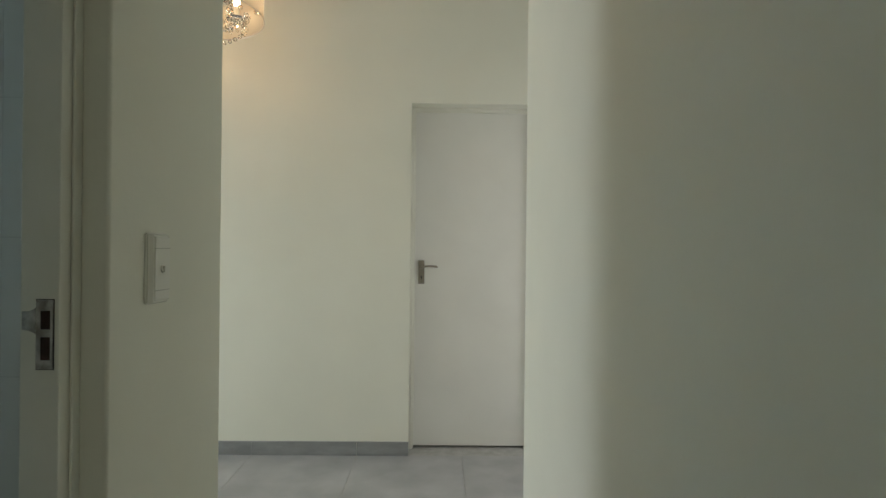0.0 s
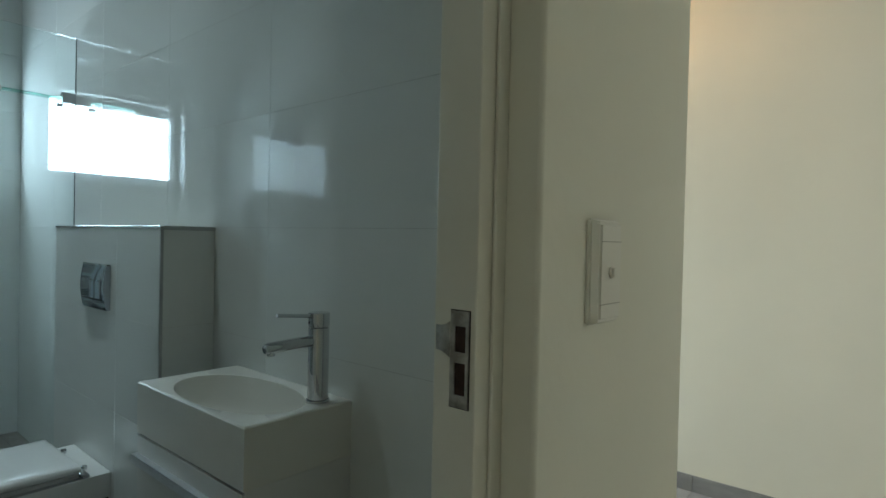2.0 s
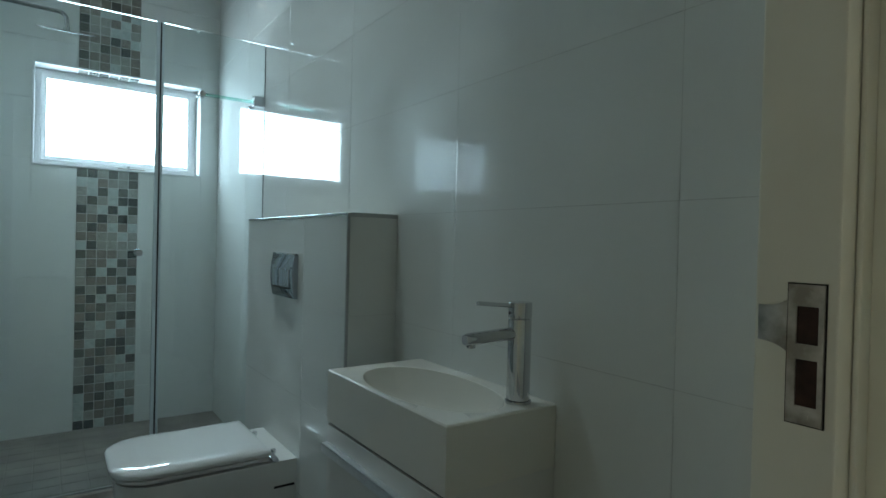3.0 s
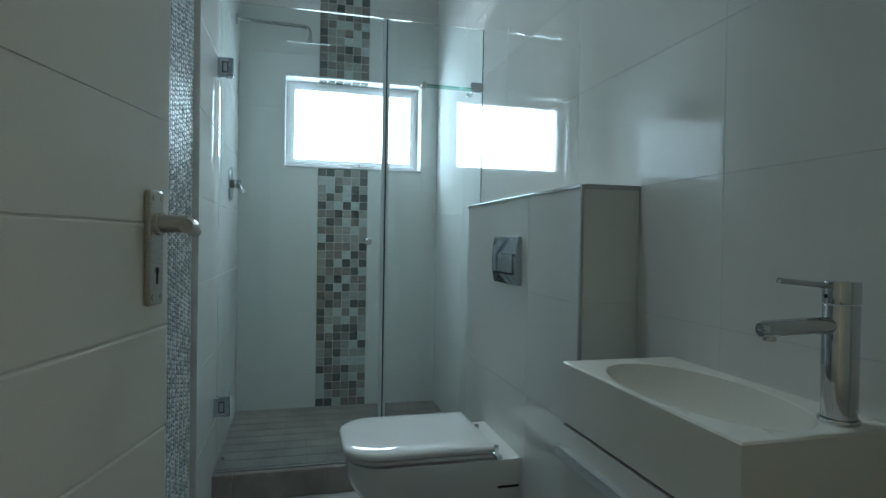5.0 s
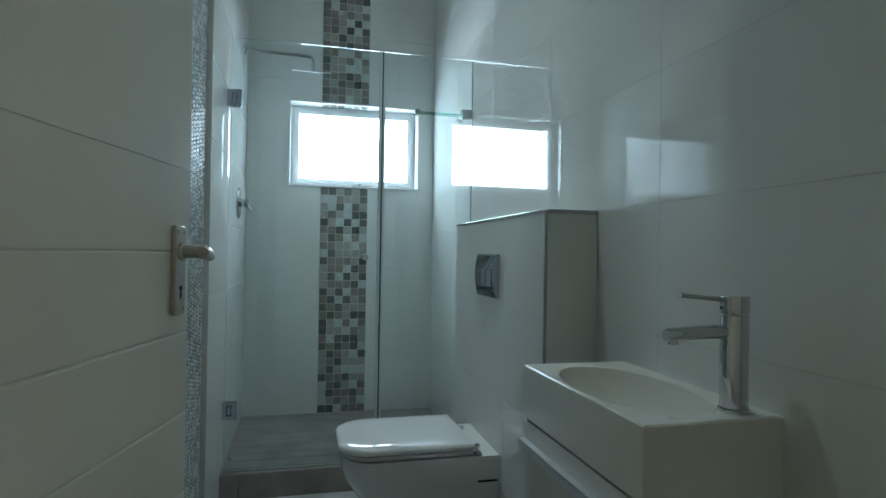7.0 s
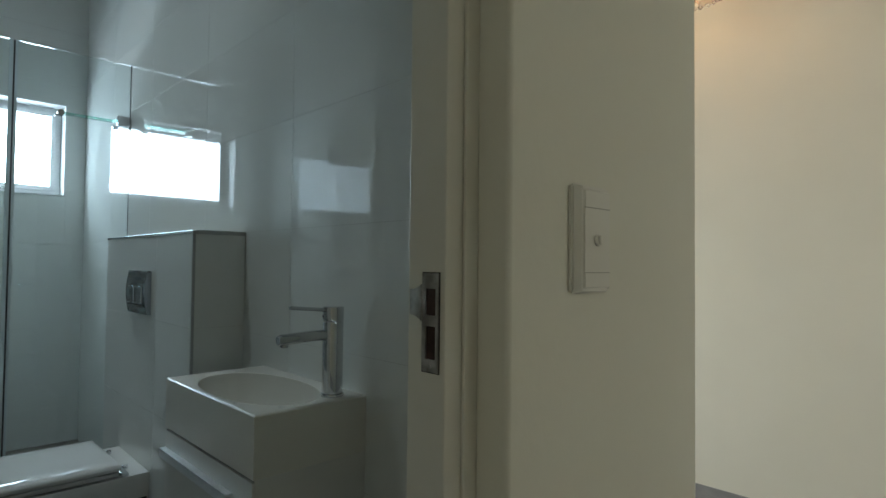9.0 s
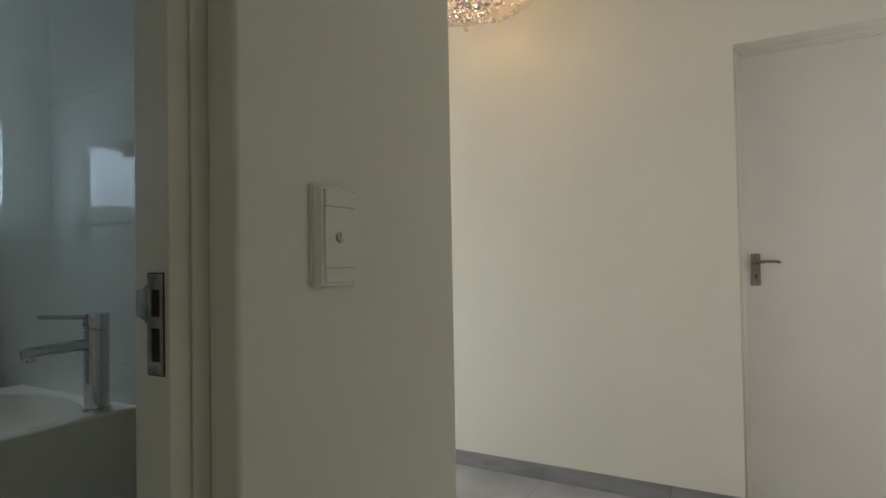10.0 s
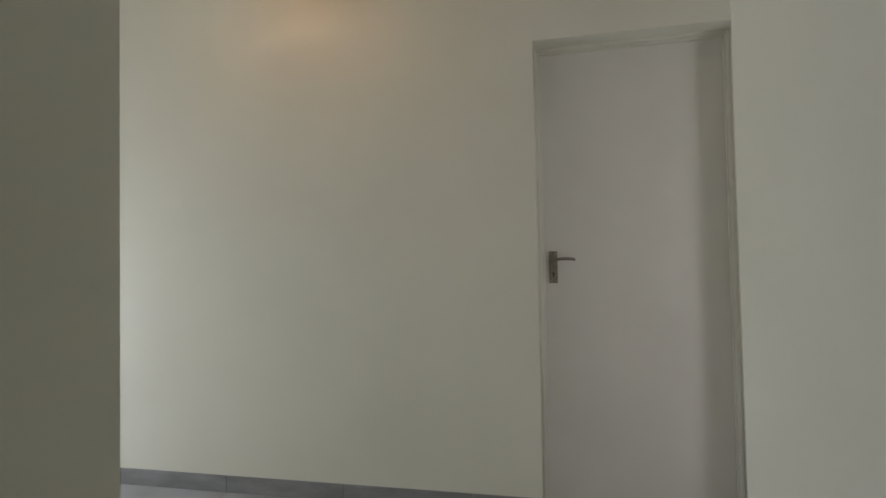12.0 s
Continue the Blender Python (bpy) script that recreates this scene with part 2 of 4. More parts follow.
block("wall_bathroom_north", -4.3, -0.642, YW + 0.01, YA, 0, H, paint, "plastered wall between bathroom and lobby")
block("wall_bathroom_south", -4.2, -0.642, -0.25, -0.088, 0, H, paint, "wall along the shower side of the bathroom")
block("wall_east", XR, XR + 0.14, -2.12, YR, 0, H, paint, "cream painted passage wall opposite the bathroom", 0.008)
block("wall_passage_return", XR + 0.14, 1.9, YR - 0.14, YR, 0, H, paint, "painted lobby wall return")
wall_le = thing("wall_lobby_east", "unseen painted lobby end wall round an added glowing panel", "wall", kind="structure")
plaster("wall_section", 1.9, 2.04, YR - 0.14, 1.90, 0, H, wall_le, 0)
plaster("wall_section", 1.9, 2.04, 2.30, 3.4, 0, H, wall_le, 0)
plaster("wall_section", 1.9, 2.04, 1.90, 2.30, 2.15, H, wall_le, 0)
# glowing panel added as side fill, never in view
tagged(part("lobby_side_panel", box(2.0, 2.02, 1.90, 2.30, 0, 2.15), lobby_glow), "narrow glowing panel added out of view to light the lobby", kind="structure")

# lobby wall with the far door
FD0, FD1, FDH = -0.131, 0.690, 2.062
wall_far = thing("wall_north", "cream painted lobby wall round a white door", "wall", kind="structure")
plaster("wall_section", -4.3, FD0, YF, YF + 0.22, 0, H, wall_far, 0)
plaster("wall_section", FD1, 1.9, YF, YF + 0.22, 0, H, wall_far, 0)
plaster("wall_section", FD0, FD1, YF, YF + 0.22, FDH, H, wall_far, 0)
# unseen black slab added behind the closed door
block("wall_behind_door", FD0 - 0.1, FD1 + 0.1, YF + 0.225, YF + 0.3, 0, H, dark, "unseen black slab closing off the back of the far door")

# lobby west wall with the tall window
wall_lw = thing("wall_lobby_west", "painted lobby wall with a tall bright window", "wall", kind="structure")
plaster("wall_section", -4.44, -4.3, YA - 0.3, 1.80, 0, H, wall_lw)
plaster("wall_section", -4.44, -4.3, 3.10, YF + 0.2, 0, H, wall_lw)
plaster("wall_section", -4.44, -4.3, 1.80, 3.10, 2.15, H, wall_lw)
tagged(part("window_lobby", box(-4.40, -4.38, 1.80, 3.10, 0, 2.15), lobby_glow), "tall bright lobby window", kind="structure")

# passage end, out of view: a glowing panel added as fill
block("wall_passage_end", -0.66, XR + 0.14, -2.24, -2.12, 2.15, H, paint, "painted wall above the glowing panel added at the passage end")
tagged(part("passage_glow_panel", box(-0.64, XR, -2.16, -2.14, 0, 2.15), passage_glow), "dim glowing panel added at the unseen passage end", kind="structure")

# window wall of the shower
WY0, WY1, WZ0, WZ1 = 0.210, 1.013, 1.497, 2.020
wall_win = thing("wall_shower_window", "tiled shower wall with a high frosted window", "wall", kind="structure")
for a in ((YL - 0.2, WY0, 0, H), (WY1, YW + 0.1, 0, H), (WY0, WY1, 0, WZ0), (WY0, WY1, WZ1, H)):
    part("wall_section", box(-4.20, XS - 0.010, a[0], a[1], a[2], a[3]), grout_light, wall_win)

# ---- shower platform, bathroom floor and door frames ----
grout_dull = vary(mat("dull_grout", (0.3, 0.28, 0.26), 0.9), (0.24, 0.225, 0.20), (0.34, 0.32, 0.29), 15)
block("shower_base", -3.96, -3.042, -0.09, YW + 0.01, -0.008, ZS - 0.002, grout_dull, "raised shower floor bed with a tiled front step")


PROFILE_IN = ((0.022, 0.0, 0.005), (0.047, 0.0052, 0.067))
PROFILE_OUT = ((0.026, 0.0, 0.007), (0.032, 0.007, 0.020), (0.047, 0.020, 0.036), (0.034, 0.036, 0.10))


def door_frame(name, label, m, w, h, profile, k=1.0):
    """A pressed steel rebated frame; local x across the opening, y through the wall (0 at the outer lip), z up."""
    f = thing(name, label, "", m, kind="structure")
    for s, nm in ((0, "jamb"), (1, "jamb")):
        x0 = 0 if s == 0 else w
        sg = 1 if s == 0 else -1
        bm = bmesh.new()
        for b, y0, y1 in profile:
            xs = sorted((x0, x0 + sg * b * k))
            box(xs[0], xs[1], y0, y1, 0, h, 0.0022, 2, bm)
        part(nm, bm, frame_enamel, f, smooth=True)
    bm = bmesh.new()
    for b, y0, y1 in profile:
        box(0.034 * k, w - 0.034 * k, y0, y1, h - b * k, h, 0.0015, 2, bm)
    part("head", bm, frame_enamel, f, smooth=True)
    return f


# bathroom door frame: local x runs along +y, local y runs towards the bathroom
door_frame("door_frame_bathroom", "cream enamelled steel door frame in the plaster opening", pose(-0.576, DOOR0, 0, 0, 0, 90), DOOR1 - DOOR0, HEAD, PROFILE_IN)


def strike():
    e = thing("strike_plate", "worn zinc strike plate in the painted jamb", "lock keep", (-0.603, DOOR1 - 0.0472, 1.069))
    z = 0.0545
    # dark sheet round the plate paints the shade of its recess
    part("recess_shade", box(-0.0142, 0.0142, -0.0009, -0.0002, -z - 0.0012, z + 0.0012), dark, e)
    bm = bmesh.new()
    # plate round two holes; local x across, z up
    for x0, x1, z0, z1 in ((-0.013, -0.0065, -z, z), (0.0090, 0.0130, -z, z), (-0.0065, 0.009, z - 0.017, z), (-0.0065, 0.009, -0.004, 0.008), (-0.0065, 0.009, -z, -z + 0.014)):
        box(x0, x1, -0.0025, 0, z0, z1, 0, 1, bm)
    part("plate", bm, steel, e)
    # curved latch lip, wider where it leaves the plate
    bm = bmesh.new()
    rows = []
    for k in range(11):
        u = k / 10
        x = -0.0132 - 0.0235 * u
        flare = 0.006 * (1 - u) ** 3
        y = -0.0026 + 0.0035 * u ** 2.5
        rows.append([bm.verts.new((x, y - d, zz)) for d, zz in ((0, 0.007 - flare), (0, 0.036 + flare), (0.0012, 0.036 + flare), (0.0012, 0.007 - flare))])
    for a, b in zip(rows, rows[1:]):
        for k in range(4):
            bm.faces.new((a[k], a[(k + 1) % 4], b[(k + 1) % 4], b[k]))
    bm.faces.new(rows[0])
    bm.faces.new(rows[-1])
    part("latch_lip", bm, steel, e, smooth=True)
    part("latch_recess", box(-0.0065, 0.009, -0.0012, -0.0004, 0.008, z - 0.017), rust, e)
    part("bolt_recess", box(-0.0065, 0.009, -0.0012, -0.0004, -z + 0.014, -0.004), rust, e)
    for s in (-1, 1):
        part("screw", cyl(0.003, (0.001, -0.0035, s * (z - 0.007)), (0.001, -0.002, s * (z - 0.007)), 12), steel, e)
    return e


strike()

door_frame("door_frame_far", "white enamelled steel frame of the far door", pose(FD0, YF + 0.10, 0), FD1 - FD0, FDH, PROFILE_OUT, 0.5)


def lever_handle(e, x, y, z, h, w, side, length, curve, thick=0.008, taper=True, metal=None):
    metal = metal or satin
    """A lever on a long backplate; the plate faces -y in local space, the lever points to side."""
    hd = part("handle_plate", box(x - w / 2, x + w / 2, y - 0.008, y, z - h / 2, z + h / 2, 0.003), metal, e, "satin nickel backplate", smooth=True)
    zl = z + h * 0.21
    bm = cyl(0.0105, (x, y - 0.007, zl), (x, y - 0.046, zl), 24)
    rings = []
    for i in range(17):
        u = i / 16
        hz = thick * (0.80 + 0.35 * math.sin(min(1.0, u * 2.2) * math.pi * 0.5) - 0.95 * u ** 1.8) if i < 16 else thick * 0.12
        if not taper:
            hz = thick * (1.0 if i < 16 else 0.7)
        hy = 0.0085 * (1 - 0.55 * u ** 3)
        c = Vector((x + side * (-0.011 + (length + 0.011) * u), y - 0.046 + 0.010 * u * u, zl - thick + hz + curve * math.sin(u * math.pi * 0.85)))
        rings.append([bm.verts.new(c + Vector((0, hy * math.cos(q), hz * math.sin(q)))) for q in (2 * math.pi * k / 20 for k in range(20))])
    for p, q in zip(rings, rings[1:]):
        for k in range(20):
            bm.faces.new((p[k], p[(k + 1) % 20], q[(k + 1) % 20], q[k]))
    bm.faces.new(rings[0][::-1])
    bm.faces.new(rings[-1])
    part("lever", bm, metal, hd, smooth=True)
    part("rose", cyl(0.014, (x, y - 0.007, zl), (x, y - 0.014, zl), 28, bevel=0.001), metal, hd, smooth=True)
    bm = cyl(0.0042, (x, y - 0.0086, z - h * 0.20), (x, y - 0.0078, z - h * 0.20), 16)
    box(x - 0.0022, x + 0.0022, y - 0.0086, y - 0.0078, z - h * 0.20 - 0.016, z - h * 0.20, 0, 1, bm)
    part("keyhole", bm, dark, hd)
    for sx in (-1, 1):
        for sz in (-1, 1):
            px, pz = x + sx * w * 0.28, z + sz * (h / 2 - 0.010)
            part("screw", cyl(0.0034, (px, y - 0.0092, pz), (px, y - 0.0075, pz), 14, bevel=0.0006), steel, hd, smooth=True)
    return hd


# far door leaf
far_door = thing("door_far", "plain white painted flush door, closed", "door", (FD0 + 0.017, YF + 0.137, 0.0), kind="structure")
lw = FD1 - FD0 - 0.034
part("leaf", box(0.003, lw - 0.003, 0, 0.040, 0.012, FDH - 0.0185, 0.0015), enamel, far_door, smooth=True)
lever_handle(far_door, 0.046, 0.0, 1.068, 0.143, 0.037, 1, 0.098, 0.007, 0.0065, False, satin_dark)
# black strip stands in for the shade below the leaf
block("door_threshold_shadow", FD0 + 0.018, FD1 - 0.018, YF + 0.18, YF + 0.22, -0.008, 0.012, dark, "near-black strip painted as the shade under the far door")

# bathroom door leaf, standing open: local x from the hinge to the tip, local y = -thickness side
LEAF = Matrix.Translation((-0.650, -0.030, 0)) @ pose(0, 0, 0, 0, 0, 180 - 13.2)
bath_door = thing("door_bathroom", "white painted door with wide horizontal grooves, open into the bathroom", "door", LEAF, kind="structure")
zs = [0.012] + [0.0767 + 0.128 * k for k in range(16)]
zs = [z for z in zs if z < 1.25] + [2.035]
panel = bath_door
bm = box(0, 0.746, 0.002, 0.038, zs[0], zs[-1], 0)
part("leaf", bm, enamel, panel)
for i, (a, b) in enumerate(zip(zs, zs[1:])):
    bm = box(0, 0.746, 0.0, 0.010, a + 0.0006, b - (0.0006 if i < len(zs) - 3 else 0.0004), 0.0030 if i < len(zs) - 3 else 0.0008, 3)
    part("panel_board", bm, enamel, panel, smooth=True)
lever_handle(bath_door, 0.701, 0.0, 1.071, 0.137, 0.034, 1, 0.048, -0.004, 0.0105)
for z in (0.25, 1.0, 1.8):
    part("hinge", cyl(0.006, (-0.004, -0.004, z - 0.05), (-0.004, -0.004, z + 0.05), 14), steel, bath_door, smooth=True)


# ---- light switch ----
def light_switch():
    e = thing("light_switch", "white plastic one-lever light switch on the painted wall", "light switch", Matrix.Translation((XW, 0.967, 1.167)) @ pose(0, 0, 0, 0, 0, 90))
    w, h = 0.084, 0.136
    bm = bmesh.new()
    outline([(-w / 2, -0.0001), (w / 2, -0.0001), (w / 2, -0.005), (w / 2 - 0.009, -0.014), (-w / 2 + 0.0135, -0.014), (-w / 2, -0.004)], -h / 2, h / 2, 0.0, 1, bm)
    for v in bm.verts:
        if abs(v.co.y + 0.014) < 1e-4:
            v.co.z *= 0.93
    bmesh.ops.bevel(bm, geom=list(bm.edges), offset=0.0035, segments=4, affect="EDGES")
    part("cover_plate", bm, plastic_white, e, smooth=True)
    part("module_plate", box(-0.0270, 0.031, -0.0142, -0.0136, -0.0412, 0.038), plastic_white, e)
    for z in (-0.0418, 0.0386):
        part("joint_line", box(-0.0270, 0.031, -0.0146, -0.0138, z - 0.0004, z + 0.0004), line_grey, e)
    # grey disc paints the shade round the rocker
    part("rocker_shade_disc", cyl(0.0074, (0.001, -0.0148, -0.0015), (0.001, -0.0144, -0.0015), 28), line_grey, e)
    part("rocker_ring", cyl(0.0070, (0.001, -0.0168, -0.001), (0.001, -0.0146, -0.0016), 28, r2=0.0076, bevel=0.001), plastic_white, e, smooth=True)
    part("rocker_lever", box(-0.0022, 0.0042, -0.0205, -0.0155, -0.0068, 0.0045, 0.0018), plastic_white, e, smooth=True)


light_switch()


# ---- shower window ----
def shower_window():
    e = thing("window_shower", "white framed high window with a bright frosted pane", "window", (XS, (WY0 + WY1) / 2, (WZ0 + WZ1) / 2), kind="structure")
    W, Z = (WY1 - WY0) / 2, (WZ1 - WZ0) / 2

    def ring(name, x0, x1, o, i, mt, lab=""):
        bm = bmesh.new()
        for a in ((-W + o, -W + i, -Z + o, Z - o), (W - i, W - o, -Z + o, Z - o), (-W + i, W - i, -Z + o, -Z + i), (-W + i, W - i, Z - i, Z - o)):
            box(x0, x1, a[0], a[1], a[2], a[3], 0.0015, 1, bm)
        return part(name, bm, mt, e, lab, smooth=True)
    ring("reveal", -0.14, 0.008, -0.0, 0.010, window_white, "white window reveal")
    ring("window_frame", -0.145, -0.105, 0.010, 0.036, window_white)
    ring("sash", -0.135, -0.090, 0.036, 0.060, window_white)
    # obscure pane; ribs added to its shape, lit faces down, to aim light downward
    bm = bmesh.new()
    n = 56
    y0, y1, z0 = -W + 0.058, W - 0.058, -Z + 0.058
    ph = (2 * Z - 0.116) / n
    for k in range(n):
        za, zb = z0 + k * ph, z0 + (k + 1) * ph
        a, b = bm.verts.new((-0.128, y0, za)), bm.verts.new((-0.128, y1, za))
        c, d = bm.verts.new((-0.128 + ph * 0.65, y1, zb)), bm.verts.new((-0.128 + ph * 0.65, y0, zb))
        g, h = bm.verts.new((-0.128, y1, zb)), bm.verts.new((-0.128, y0, zb))
        bm.faces.new((a, b, c, d))
        bm.faces.new((d, c, g, h)).material_index = 1
    pane = part("pane", bm, frosted_sky, e, "bright frosted pane")
    pane.data.materials.append(window_white)
    st = part("window_stay", box(-0.010, 0.002, -0.02, 0.11, -Z + 0.010, -Z + 0.016, 0.001), satin_dark, e, "dark metal window stay")
    part("stay_knob", cyl(0.007, (0.0, 0.03, -Z + 0.014), (0.0, 0.03, -Z + 0.028), 16), alu, st, smooth=True)


shower_window()

# ---- cistern box behind the toilet ----
CX0, CX1, CY, CZ = -2.734, -1.813, 0.950, 1.225
cistern_box = block("wall_cistern_box", CX0 + 0.0015, CX1 - 0.0015, CY + 0.0015, YW + 0.001, 0, CZ - 0.008, grout_pale, "tiled boxed-in cistern wall below a ledge")
part("ledge_tile", box(CX0, CX1 - 0.003, CY + 0.001, YW, CZ - 0.0079, CZ, 0.001), tile_white, None)
led = bpy.data.objects["ledge_tile"]
led.parent = cistern_box
part("edge_trim", box(CX1 - 0.006, CX1 + 0.001, CY - 0.0022, CY + 0.006, 0, CZ, 0.001), alu, cistern_box, "thin aluminium corner trim")
part("edge_trim", box(CX1 - 0.004, CX1 + 0.0015, CY + 0.006, YW, CZ - 0.010, CZ + 0.002, 0.001), alu, cistern_box, "thin aluminium edge trim")
part("edge_trim", box(CX0, CX1 - 0.006, CY - 0.002, CY + 0.0008, CZ - 0.006, CZ + 0.0016, 0.0008), chrome, cistern_box, "bright edge trim")


def flush_plate():
    e = thing("flush_plate", "chrome dual flush plate on the tiled cistern box", "flush plate", (-2.283, CY, 1.028))
    w, h = 0.106, 0.073
    bm = bmesh.new()
    n = 12
    pts = []
    for k in range(n + 1):
        z = -h + 2 * h * k / n
        pts.append((-0.010 - 0.012 * math.cos(z / h * 1.35), z))
    ra = [bm.verts.new((-w, y, z)) for y, z in pts] + [bm.verts.new((-w, -0.0005, h)), bm.verts.new((-w, -0.0005, -h))]
    rb = [bm.verts.new((w, v.co.y, v.co.z)) for v in ra]
    bm.faces.new(ra)
    bm.faces.new(rb[::-1])
    for k in range(len(ra)):
        j = (k + 1) % len(ra)
        bm.faces.new((ra[k], rb[k], rb[j], ra[j]))
    part("plate", bm, chrome_dark, e, smooth=True)
    part("top_edge", box(-w, w, -0.0150, -0.0030, h - 0.004, h + 0.002, 0.001), chrome, e, "bright chrome top edge", smooth=True)
    part("button", box(-0.080, -0.004, -0.0255, -0.016, -0.038, 0.022, 0.003), chrome_dark, e, "large chrome button", smooth=True)
    part("button", box(0.002, 0.080, -0.0255, -0.016, -0.038, 0.022, 0.003), chrome_dark, e, "small chrome button", smooth=True)
    # raised strips drawn as grooves: chrome above, near-black for shade below
    part("groove", box(-0.083, 0.083, -0.0232, -0.018, 0.0235, 0.0260), chrome, e)
    part("groove", box(-0.083, 0.083, -0.0225, -0.017, -0.0425, -0.0400), dark, e)


flush_plate()


# ---- toilet ----
def dshape(w, y0, y1, r, n=10):
    """A plan outline, square at the back (y1), round at the front corners (y0)."""
    pts = [(-w, y1), (-w, y0 + r)]
    for k in range(1, n + 1):
        a = math.pi + math.pi / 2 * k / n
        pts.append((-w + r + r * math.cos(a), y0 + r + r * math.sin(a)))
    pts.append((-w + r + (w - r), y0 + 0.0))
    pts = pts[:-1]
    for k in range(0, n + 1):
        a = -math.pi / 2 + math.pi / 2 * k / n
        pts.append((w - r + r * math.cos(a), y0 + r + r * math.sin(a)))
    pts += [(w, y1)]
    return pts


def toilet():
    e = thing("toilet", "white wall-hung toilet with a closed square-edged lid", "toilet", (-2.325, 0, 0.041))
    # pan: stacked outlines that shrink downwards
    bm = bmesh.new()
    rings = []
    for z, w, y0, y1 in ((0.405, 0.174, 0.445, CY - 0.001), (0.365, 0.176, 0.445, CY - 0.001), (0.33, 0.172, 0.455, CY - 0.001), (0.27, 0.165, 0.495, CY - 0.001), (0.20, 0.140, 0.570, CY - 0.001), (0.14, 0.115, 0.68, CY - 0.001), (0.10, 0.10, 0.78, CY - 0.001)):
        rings.append([bm.verts.new((x, y, z)) for x, y in dshape(w, y0, y1, min(w * 0.75, 0.11), 12)])
    for a, b in zip(rings, rings[1:]):
        for k in range(len(a)):
            j = (k + 1) % len(a)
            bm.faces.new((a[k], a[j], b[j], b[k]))
    bm.faces.new(rings[0])
    bm.faces.new(rings[-1][::-1])
    part("pan", bm, ceramic, e, smooth=True)
    part("seat", outline(dshape(0.1640, 0.4430, 0.862, 0.10), 0.4095, 0.4215, 0.004), plastic_seat, e, smooth=True)
    # lid: softly crowned, rounding over at its edge
    bm = bmesh.new()
    rings = []
    for d, z in ((0.0, 0.4278), (0.0, 0.4368), (0.0018, 0.4418), (0.005, 0.4452), (0.010, 0.4480), (0.017, 0.4503), (0.026, 0.4520), (0.037, 0.4531), (0.052, 0.4538), (0.075, 0.4541)):
        rings.append([bm.verts.new((x, y, z)) for x, y in dshape(0.174 - d, 0.432 + d, 0.866 - d * 0.5, max(0.105 - d, 0.025), 14)])
    for a, b in zip(rings, rings[1:]):
        for k in range(len(a)):
            bm.faces.new((a[k], a[(k + 1) % len(a)], b[(k + 1) % len(b)], b[k]))
    bm.faces.new(rings[0][::-1])
    bm.faces.new(rings[-1])
    part("lid", bm, plastic_seat, e, smooth=True)
    for s in (-1, 1):
        part("hinge", cyl(0.009, (s * 0.10, 0.896, 0.406), (s * 0.10, 0.896, 0.420), 18, bevel=0.001), chrome, e, smooth=True)
    part("hinge_bar", box(0.10, 0.186, 0.866, 0.886, 0.410, 0.420, 0.002), chrome, e, smooth=True)
    # black box paints the shade of a notch in the pan's side
    part("notch_shade", box(0.150, 0.1722, CY - 0.075, CY - 0.004, 0.318, 0.330, 0.004), dark, e)


plastic_seat = mat("seat_plastic", (0.74, 0.74, 0.73), 0.06, coat=0.8)
toilet()

# ---- basin, cabinet and tap ----
BX0, BX1, BY, BZ = -1.676, -1.182, 0.840, 0.838


